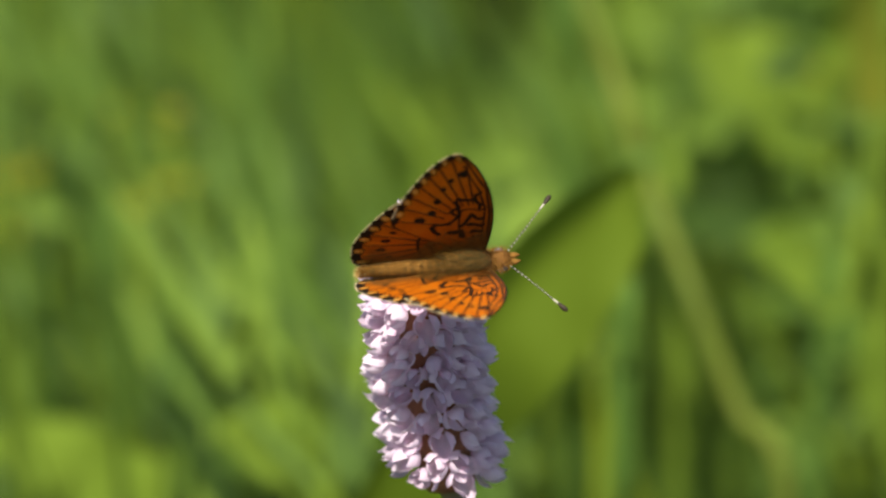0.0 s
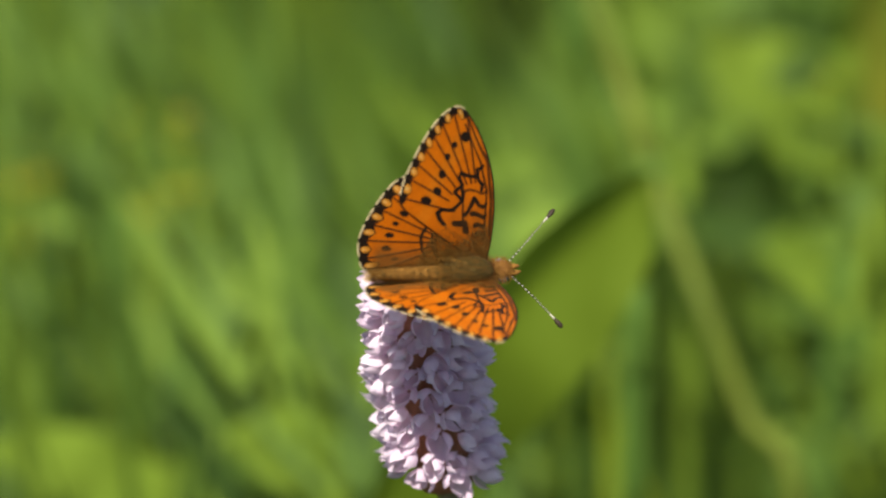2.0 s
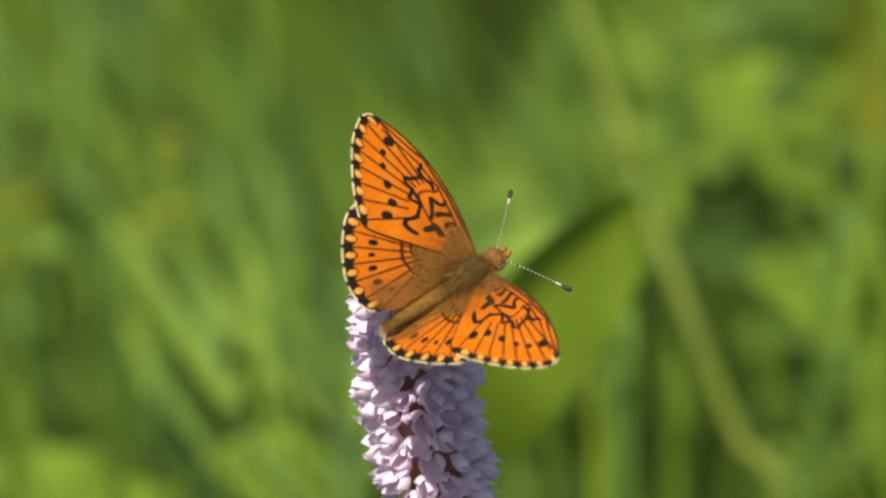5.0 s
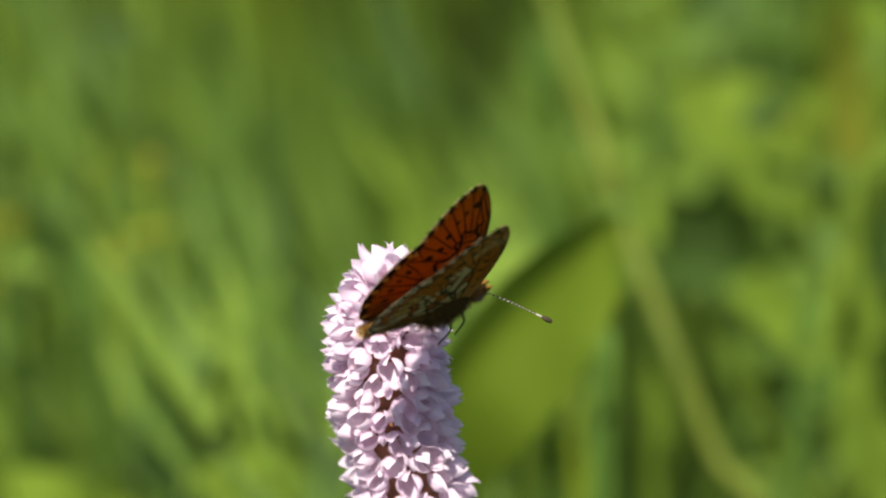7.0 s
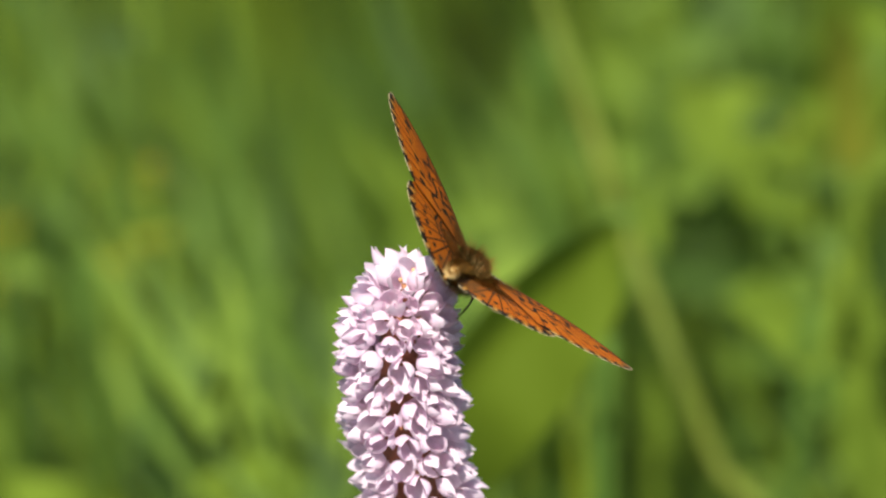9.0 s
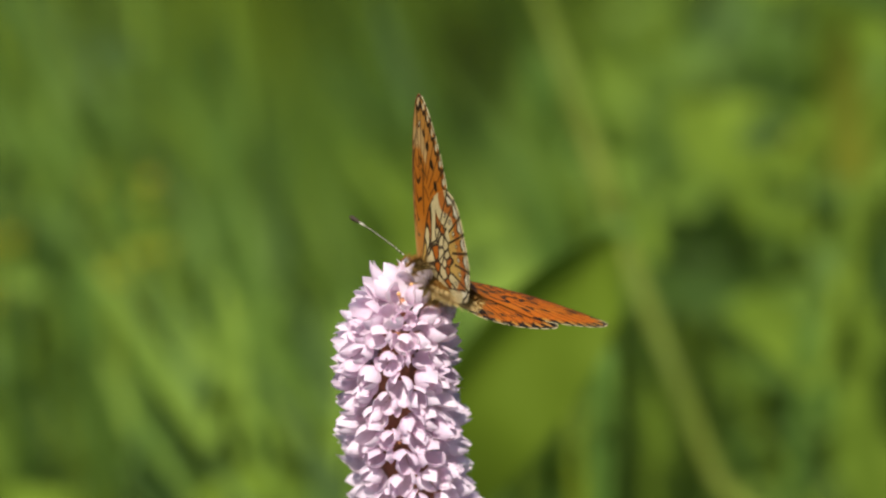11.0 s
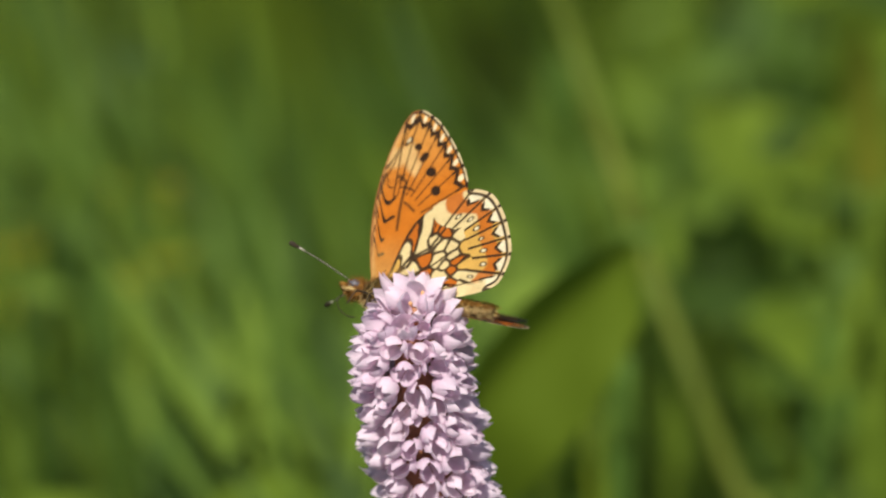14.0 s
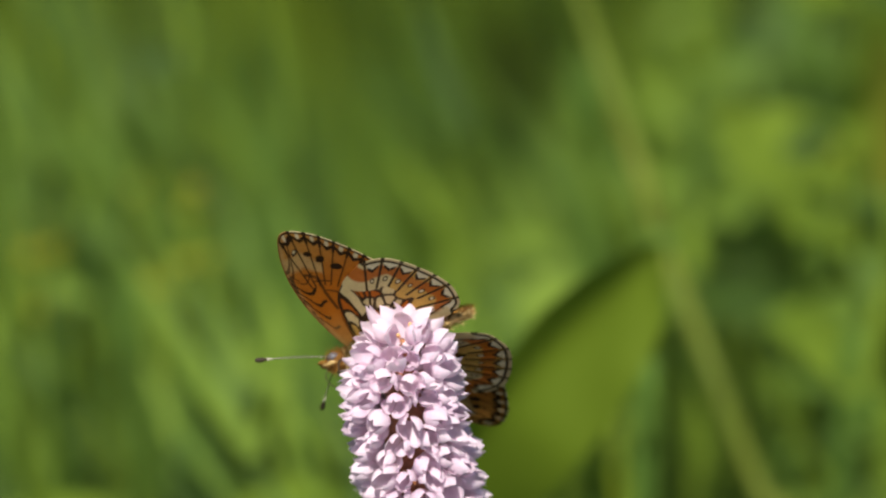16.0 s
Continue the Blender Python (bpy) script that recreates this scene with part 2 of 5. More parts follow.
# ---- plants behind the flower ----
def long_leaf(name, points, width, material, label, category, normal, fold=0.2, taper=0.55, group=""):
    verts, faces = blade(smooth_path(points, 6), width, Vector(normal), fold, taper)
    ob = tagged(new(name), label, category, group)
    part("blade", mesh_of("blade", verts, faces, material), ob)
    low = Vector(points[0])
    part("sheath", mesh_of("sheath", *tube([low + Vector((0, 0, -0.01)), low + (Vector(points[1]) - low) * 0.3], [0.0016, 0.0012], 8), material), ob)


def rooted(points):
    """Carries a curve on from its lower end down to the soil."""
    low = points[-1]
    return points + [low + Vector((0.004, 0.01, -0.10)), Vector((low.x + 0.01, low.y + 0.02, 0.0))]


def broad_leaf(points, width, normal, narrow=1.0, lift_hi=0.12, lift_lo=0.04):
    """A wide blade on both sides of a sunken midrib, with a wavy rim; narrow: the share that one half has of the other."""
    path = smooth_path(points, 10)
    n = len(path)
    verts, faces = [], []
    cols = 9
    for i, p in enumerate(path):
        s = i / (n - 1)
        d = (path[min(i + 1, n - 1)] - path[max(i - 1, 0)]).normalized()
        side = d.cross(Vector(normal)).normalized()
        up = side.cross(d)
        w = width * math.sin(min(1.0, 0.04 + s / 0.6) * math.pi / 2) ** 0.9
        for k in range(cols):
            c = 2 * k / (cols - 1) - 1
            half = w * (narrow * (1 - (1 - narrow) * 1.4 * max(0.0, min(1.0, (s - 0.45) / 0.3))) if c > 0 else 1.0)
            wave = 0.05 * math.sin(s * 16 + c * 2) * abs(c)
            lift = (lift_hi if c > 0 else lift_lo) * abs(c)
            verts.append(p + side * (c * half / 2) + up * (half * (lift + wave)))
    for i in range(n - 1):
        for k in range(cols - 1):
            a = i * cols + k
            faces.append((a, a + 1, a + cols + 1, a + cols))
    return verts, faces


bistort_leaf = new("bistort_plant")
tagged(bistort_leaf, "broad bright green bistort leaf folded along its midrib", "leaf")
LEAF_AXIS = [spot(1114, 430, 0.17), spot(1060, 486, 0.165), spot(964, 568, 0.16), spot(831, 708, 0.16), spot(690, 890, 0.17), spot(600, 1060, 0.18)]
part("blade", mesh_of("blade", *broad_leaf(LEAF_AXIS, 0.0265, VIEW_Z + VIEW_X * 0.2, 0.40, 0.55, -0.04), LEAF), bistort_leaf)
part("midrib", mesh_of("midrib", *tube([p - VIEW_Z * 0.0009 for p in smooth_path(LEAF_AXIS, 8)], 0.0006, 8), LEAF), bistort_leaf)
part("leaf_stalk", mesh_of("leaf_stalk", *tube(smooth_path([LEAF_AXIS[-1], LEAF_AXIS[-1] + Vector((-0.01, 0.01, -0.08)), Vector((LEAF_AXIS[-1].x - 0.01, LEAF_AXIS[-1].y + 0.02, -0.01))], 6), 0.0016, 8), GRASS), bistort_leaf)

tall_grass = new("tall_grass")
tagged(tall_grass, "long yellowish green grass stem leaning over, with a pale node", "grass")
STEM_LINE = [spot(958, -60, 0.26), spot(1022, 130, 0.26), spot(1082, 300, 0.25), spot(1124, 430, 0.25), spot(1206, 640, 0.24), spot(1294, 860, 0.24), spot(1380, 1050, 0.24)]
part("stem", mesh_of("stem", *tube(smooth_path(rooted(STEM_LINE), 6), 0.00125), STALK), tall_grass)
part("node", mesh_of("node", *tube([STEM_LINE[3].lerp(STEM_LINE[2], q) for q in (-0.10, 0.0, 0.1, 0.2)], [0.0014, 0.0022, 0.0022, 0.0014], 10), BLUE_GRASS), tall_grass, "pale bluish stem node")


def leafy(points, width, lift, name, label, material, face):
    """A broad leaf hung on its stalk, which runs on into the soil."""
    ob = new(name)
    tagged(ob, label, "leaf", "broad leaves in the grass")
    v, f = broad_leaf([Vector(p) for p in points], width, face)
    part("blade", mesh_of("blade", v, f, material), ob)
    end = Vector(points[-1])
    part("leaf_stalk", mesh_of("leaf_stalk", *tube(smooth_path([end, Vector((end.x + 0.005, end.y + 0.02, 0.5 * end.z)), Vector((end.x, end.y + 0.03, -0.01))], 6), 0.0011, 8), GRASS), ob)


# tip, middle, lower end (units), metres behind, width
for x0, y0, x1, y1, x2, y2, behind, width, material in (
        (1190, 230, 1320, 290, 1480, 370, 0.34, 0.020, DOCK),
        (1508, 40, 1515, 160, 1530, 330, 0.30, 0.0062, STRAW),
        (1310, 560, 1450, 600, 1590, 560, 0.33, 0.017, DOCK),
        (1130, 60, 1180, 110, 1250, 190, 0.40, 0.012, DOCK),
        (1470, 0, 1510, 120, 1560, 300, 0.33, 0.020, DOCK),
        (980, 330, 1060, 400, 1120, 520, 0.45, 0.014, DOCK),
        (620, 300, 690, 360, 740, 520, 0.42, 0.013, DOCK),
        (370, 900, 490, 940, 640, 990, 0.24, 0.017, DOCK),
        (520, 770, 590, 850, 650, 960, 0.26, 0.014, DOCK),
        (-60, 920, 90, 960, 270, 1040, 0.26, 0.015, DOCK),
        (540, 560, 560, 640, 590, 800, 0.45, 0.012, DOCK),
        (1440, 700, 1500, 760, 1600, 900, 0.30, 0.012, DOCK)):
    leafy([spot(x0, y0, behind - 0.02), spot(x1, y1, behind - 0.01), spot(x2, y2, behind)], width, 0.1, "meadow_leaf", "soft green broad leaf among the meadow grass", material, VIEW_Z + VIEW_Y * 0.5)

# single broad blades that stand out from the grass
for x0, y0, x1, y1, behind, width, material in (
        (1055, 560, 1085, 1010, 0.20, 0.0052, BLUE_GRASS), (1290, 560, 1570, 830, 0.22, 0.0040, GRASS), (1500, 640, 1430, 900, 0.24, 0.0040, BLUE_GRASS),
        (960, 40, 990, 420, 0.36, 0.0080, BLUE_GRASS), (1320, 60, 1380, 300, 0.45, 0.0060, BLUE_GRASS),
        (20, 60, 150, 560, 0.40, 0.0045, BLUE_GRASS), (140, 200, 300, 640, 0.34, 0.0040, BLUE_GRASS), (330, 60, 430, 560, 0.42, 0.0050, BLUE_GRASS),
        (440, 80, 520, 560, 0.46, 0.0050, BLUE_GRASS), (60, 420, 210, 800, 0.30, 0.0040, BLUE_GRASS), (1150, 700, 1180, 1000, 0.26, 0.0040, GRASS)):
    top, low = spot(x0, y0, behind), spot(x1, y1, behind + 0.02)
    long_leaf("grass_plant", [Vector((low.x + (low.x - top.x) * 0.9, low.y + 0.02, 0.0)), low, top.lerp(low, 0.5) + VIEW_X * 0.002, top], width * 0.6, material, "single broad grass blade standing out from the meadow", "grass", -VIEW_Z, 0.1, 0.6, "single grass blades")


def yellow_flower(at, size, seed):
    """A small yellow meadow flower: five rounded petals round a knob on a thin stalk."""
    rng = random.Random(seed)
    ob = new("yellow_flower")
    tagged(ob, "small yellow meadow flower on a thin stalk", "flower", "yellow flowers")
    store = ([], [])
    for i in range(5):
        v, f = tepal(size, size * 0.9, size * 0.2)
        turn = Matrix.Translation(at) @ Matrix.Rotation(2 * math.pi * i / 5 + rng.uniform(0, 0.3), 4, "Z") @ Matrix.Rotation(radians(62), 4, "Y")
        add(store, [turn @ Vector(p) for p in v], f)
    part("petals", mesh_of("petals", store[0], store[1], YELLOW), ob)
    part("stalk", mesh_of("stalk", *tube(smooth_path([Vector(at), Vector((at.x + 0.004, at.y + 0.01, at.z * 0.6)), Vector((at.x + 0.012, at.y + 0.02, -0.01))], 6), 0.0007, 8), GRASS), ob)


# loose drifts of yellow flowers among the grass: middle and spread (units), how many
FLOWER_RNG = random.Random(8)
for x, y, dx, dy, count in ((15, 440, 22, 45, 6), (245, 420, 40, 110, 7), (275, 520, 50, 60, 9), (330, 770, 45, 50, 6), (190, 620, 35, 40, 3), (1480, 200, 50, 110, 5)):
    for k in range(count):
        yellow_flower(spot(FLOWER_RNG.gauss(x, dx), FLOWER_RNG.gauss(y, dy), FLOWER_RNG.uniform(0.30, 0.42)), FLOWER_RNG.uniform(0.0020, 0.0029), k)


def herb_leaves(count, seed):
    """Small leaves of low herbs, each on a hair-thin stalk from the soil."""
    rng = random.Random(seed)
    store = ([], [])
    for i in range(count):
        x, y = rng.uniform(-80, 1650), -60 + 1040 * rng.random() ** 0.55
        if rng.random() < 0.35:
            x = rng.uniform(1150, 1650)
        if 330 < x < 830 and y < 330 and rng.random() < 0.55:
            continue
        low = i % 5 == 0
        if low:
            x, y = rng.uniform(280, 860), rng.uniform(620, 1020)
        at = spot(x, y, rng.uniform(0.22, 0.34) if low else rng.uniform(0.30, 0.52))
        if at.z < 0.03 or in_sight_gap(at):
            continue
        n = Vector((rng.gauss(0, 0.4), -0.8, rng.uniform(0.2, 0.8))).normalized()
        long = x < 1120 and rng.random() < 0.85
        d = Vector((rng.gauss(-0.32, 0.16), rng.gauss(0, 0.2), 1.0)) if long else Vector((rng.gauss(0, 1), rng.gauss(0, 0.4), rng.gauss(0.2, 0.6)))
        d = (d - n * d.dot(n)).normalized()
        size = rng.uniform(0.014, 0.034) if long else rng.uniform(0.007, 0.016)
        if in_sight_gap(at - d * size * 0.4) or in_sight_gap(at + d * size * 0.4):
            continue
        add(store, *blade([at - d * size * 0.5, at - d * size * 0.15, at + d * size * 0.2, at + d * size * 0.5], size * (rng.uniform(0.07, 0.14) if long else rng.uniform(0.3, 0.55)), n, 0.12, 0.7))
        s = Vector((0.0003, 0, 0))
        foot = Vector((at.x + rng.gauss(0, 0.01), at.y + 0.02, -0.01))
        add(store, [foot - s, foot + s, at + s, at - s], [(0, 1, 2, 3)])
    ob = new("meadow_herbs", mesh_of("meadow_herbs", store[0], store[1], HERB))
    return tagged(ob, "small bright herb leaves among the meadow grass, out of focus", "herbs", kind="stuff")


herb_leaves(1100, 31)


# ---- the bistort in flower ----
flower = new("bistort_flower")
tagged(flower, "pale pink bistort flower spike on a thin upright stem", "flower")
PIVOT = spot(690, 700, 0.0)


def upright(x, y):
    """A place in the upright plane of the flower."""
    return Vector(((x - 784) * UNIT, 0.0, 0.52 + (441 - y) * UNIT / math.cos(radians(25))))


AXIS = smooth_path([upright(698, 562), upright(690, 625), upright(694, 710), upright(710, 800), upright(733, 900), upright(760, 1000)], 8)


def along(s):
    k = min(max(s, 0.0), 1.0) * (len(AXIS) - 1)
    i = min(int(k), len(AXIS) - 2)
    return AXIS[i].lerp(AXIS[i + 1], k - i)


part("rachis", mesh_of("rachis", *tube(AXIS, [0.0005 + 0.0026 * min(1, i / 20) for i in range(len(AXIS))], 12), RACHIS), flower, "reddish brown flower axis")
foot = AXIS[-1]
part("stalk", mesh_of("stalk", *tube(smooth_path([foot + (AXIS[-2] - foot) * 2, foot, foot + Vector((0.003, 0, -0.03)), Vector((foot.x + 0.004, 0.01, 0.25)), Vector((foot.x, 0.015, -0.01))], 8), 0.00135, 12), STEM), flower, "brownish green flower stem")


def bud_petal(length, radius, spread, point):
    """A petal lying on the egg shape of a half-closed floret."""
    verts, faces = [], []
    rows, cols = 9, 7
    for i in range(rows):
        s = i / (rows - 1)
        r = radius * (0.22 + 0.78 * math.sin(min(1.0, s / 0.55) * math.pi / 2)) * (1 if s < 0.55 else 1 - 0.62 * ((s - 0.55) / 0.45) ** 1.7)
        half = radians(spread) * (0.72 + 0.28 * math.sin(min(1.0, s / 0.45) * math.pi / 2)) * (1 if s < 0.5 else max(0.0, math.cos((s - 0.5) / 0.5 * math.pi / 2)) ** point + 0.03)
        for k in range(cols):
            a = (2 * k / (cols - 1) - 1) * half
            verts.append((r * math.cos(a), r * math.sin(a), length * s))
    for i in range(rows - 1):
        for k in range(cols - 1):
            q = i * cols + k
            faces.append((q, q + 1, q + cols + 1, q + cols))
    return verts, faces


def floret_mesh(seed, opening):
    rng = random.Random(seed)
    store = ([], [])
    for i in range(5):
        v, f = bud_petal(0.0030 * rng.uniform(0.84, 1.14), 0.00104 * rng.uniform(0.9, 1.12), 52 * rng.uniform(0.85, 1.15), 0.62)
        out = opening + (rng.uniform(8, 24) if rng.random() < 0.3 else rng.uniform(-4, 2))
        turn = Matrix.Rotation(2 * math.pi * (i + rng.uniform(-0.1, 0.1)) / 5, 4, "Z") @ Matrix.Rotation(radians(out), 4, "Y") @ Matrix.Diagonal((1 + 0.05 * (i % 2), 1, 1, 1))
        add(store, [turn @ Vector(p) for p in v], f)
    return mesh_of("floret", store[0], store[1], PETAL)


FLORETS = [floret_mesh(k, a) for k, a in enumerate((-1, 2, 4, 0, 7, 3, 1, 5))]
ANTHERS = mesh_of("anther", *tube([Vector((0, 0, 0)), Vector((0, 0, 0.0022)), Vector((0, 0, 0.0024)), Vector((0, 0, 0.0029)), Vector((0, 0, 0.0031))], [0.00008, 0.00007, 0.0002, 0.00024, 0.00006], 6), ANTHER)


def build_florets():
    """Whorls of florets round the axis: an open crown at the top, then rows that turn outward and down."""
    rng = random.Random(11)
    rows = 13
    for r in range(rows):
        s = 0.93 * (r / (rows - 1)) ** 0.97
        c = along(s)
        body = min(1.0, 0.34 + 2.6 * s) * (1.0 if s < 0.86 else 1 - (s - 0.86) * 1.6)
        count = (6, 10, 11)[min(r, 2)] if r < rows - 1 else 8
        for k in range(count):
            a = 2 * math.pi * (k + 0.5 * (r % 2) + rng.uniform(-0.2, 0.2)) / count + 0.3
            tilt = 52 + 34 * min(1, s * 3.2) + 12 * s + rng.uniform(-10, 10)
            if r == 0:
                tilt = 50 + rng.uniform(-12, 10)
            out = Vector((math.cos(a), math.sin(a), 0))
            base = c + out * (0.0008 if r == 0 else 0.0009 + 0.0032 * body) + Vector((0, 0, rng.uniform(-0.0004, 0.0004)))
            size = rng.uniform(0.98, 1.28) * (1.0 if r else 1.25)
            m = Matrix.Translation(base) @ Matrix.Rotation(a, 4, "Z") @ Matrix.Rotation(radians(tilt), 4, "Y") @ Matrix.Rotation(rng.uniform(0, 6.28), 4, "Z")
            part("floret", FLORETS[rng.randrange(8)], flower, "", m @ Matrix.Diagonal((size, size, size, 1)))
            if k % 2:
                m2 = Matrix.Translation(c + out * (0.0008 + 0.0024 * body)) @ Matrix.Rotation(a, 4, "Z") @ Matrix.Rotation(radians(tilt - 22), 4, "Y")
                part("bract", BRACT, flower, "", m2)
    for k in range(11):
        a = 0.9 * k
        m = Matrix.Translation(AXIS[0] + Vector((0.0008 * math.cos(a), 0.0008 * math.sin(a), -0.0006))) @ Matrix.Rotation(a, 4, "Z") @ Matrix.Rotation(radians(10 + 14 * (k % 3)), 4, "Y")
        part("anther", ANTHERS, flower, "", m)


BRACT = mesh_of("bract", *tepal(0.0019, 0.0010, 0.0002), RACHIS)
build_florets()


def sway(x, y, z, lean):
    """The flower's sway, fitted to the camera's view: a shift, and a lean about the line of sight at the spike."""
    return Matrix.Translation(PIVOT + Vector((x, y, z))) @ Matrix.Rotation(radians(lean), 4, VIEW_Z) @ Matrix.Translation(-PIVOT)


# ---- the butterfly: its own space has x forward, y to its left, z up; drawn in units ----
butterfly = new("butterfly")
WING_UNIT = UNIT * 1.073
tagged(butterfly, "orange fritillary butterfly with black-spotted wings on a pink flower", "butterfly")
FORE_BASE = (38, 13, 7)
HIND_BASE = (15, 13, 4)
ORANGE, BLACK, CREAM = (0.52, 0.126, 0.001), (0.012, 0.007, 0.004), (0.72, 0.60, 0.36)
FORE_RIM = [(4, 6), (10, 60), (10, 120), (0, 180), (-19, 230), (-41, 266), (-60, 283), (-82, 277), (-111, 246), (-134, 206), (-153, 165), (-167, 125), (-170, 98), (-157, 80), (-108, 50), (-60, 22), (-18, -2)]
FORE_DRAW = ((1.018, -0.172), (-0.134, 0.988))   # from the pattern drawing to the spread wing
HIND_DRAW = ((1.027, -0.206), (-0.054, 0.987))
HIND_RIM = [(1, 8), (-24, 94), (-62, 131), (-116, 146), (-151, 138), (-178, 116), (-206, 65), (-222, 13), (-218, -22), (-202, -46), (-153, -50), (-91, -42), (-12, -14)]


def rim_curve(points, count):
    path = smooth_path([(a, b, 0) for a, b in points], 24)
    p = np.array([(v.x, v.y) for v in path])
    d = np.concatenate([[0], np.cumsum(np.hypot(*np.diff(p, axis=0).T))])
    s = np.linspace(0, d[-1], count)
    return np.stack([np.interp(s, d, p[:, 0]), np.interp(s, d, p[:, 1])], 1)


def gap_to(p, line):
    """Distance of all points p to a polyline."""
    best = np.full(len(p), 1e9)
    line = np.array(line, float)
    for a, b in zip(line[:-1], line[1:]):
        d = b - a
        k = np.clip(((p - a) @ d) / max(d @ d, 1e-9), 0, 1)
        best = np.minimum(best, np.hypot(*(p - a - k[:, None] * d).T))
    return best


def paint(col, mask, color):
    m = np.clip(mask, 0, 1)[:, None]
    return col * (1 - m) + np.array(color) * m


def soft(d, width, blur=0.9):
    return np.clip((width - d) / blur + 0.5, 0, 1)


def spaces(p, centre, ends):
    """For each point: the space between the veins that it lies in, its place across it (-1 to 1), and the gap to the nearest vein."""
    ang = np.unwrap(np.arctan2(ends[:, 1] - centre[1], ends[:, 0] - centre[0]))
    a = np.arctan2(p[:, 1] - centre[1], p[:, 0] - centre[0])
    mid = ang.mean()
    a = (a - mid + np.pi) % (2 * np.pi) - np.pi + mid
    if ang[-1] < ang[0]:
        a, ang = -a, -ang
    i = np.clip(np.searchsorted(ang, a) - 1, 0, len(ang) - 2)
    c = np.clip(2 * (a - ang[i]) / (ang[i + 1] - ang[i]) - 1, -1, 1)
    r = np.hypot(*(p - np.array(centre)).T)
    vein = np.min(np.abs(r[:, None] * np.sin(np.clip(a[:, None] - ang[None], -1.5, 1.5))), 1)
    return i, c, vein, r


def marks(seed, p, amount):
    """A slow irregular shift, so that no mark repeats exactly."""
    rng = np.random.RandomState(seed)
    v = 0
    for k in range(4):
        w = rng.normal(0, 0.05, 2)
        v = v + np.sin(p @ w + rng.uniform(0, 6.28))
    return v * amount / 2


def chart(p, rim, base, drawn, outline):
    """Points of a wing in the coordinates of its pattern drawing: three corners fix the turn and scale, the outline the rest."""
    m = np.linalg.solve(np.array([(*q, 1.0) for q in base]), np.array(drawn, float))
    q = np.c_[p, np.ones(len(p))] @ m
    r = np.c_[rim, np.ones(len(rim))] @ m
    c = np.array(drawn[0], float)
    out = np.array([(v.x, v.y) for v in smooth_path([(x, y, 0) for x, y in outline], 8)])
    mean = np.mean(out - c, 0)
    mid = np.arctan2(mean[1], mean[0])

    def polar(v):
        d = v - c
        return (np.arctan2(d[:, 1], d[:, 0]) - mid + np.pi) % (2 * np.pi) - np.pi, np.hypot(*d.T)

    def ring(v):
        g, h = polar(v)
        keep = h > 0.3 * h.max()
        k = np.argsort(g[keep])
        return g[keep][k], h[keep][k]

    g, h = polar(q)
    scale = np.interp(g, *ring(out)) / np.interp(g, *ring(r))
    edge = np.min(np.hypot(q[:, None, 0] - r[None, ::3, 0], q[:, None, 1] - r[None, ::3, 1]), 1)
    return c + (q - c) * scale[:, None], edge


def lines(col, q, strokes, ink, strength=1.0):
    """Pen strokes of the pattern: half width, then points."""
    for w, *pts in strokes:
        col = paint(col, soft(gap_to(q, pts if len(pts) > 1 else pts * 2), w * 1.15 + 0.9, 2.0) * strength, ink)
    return col


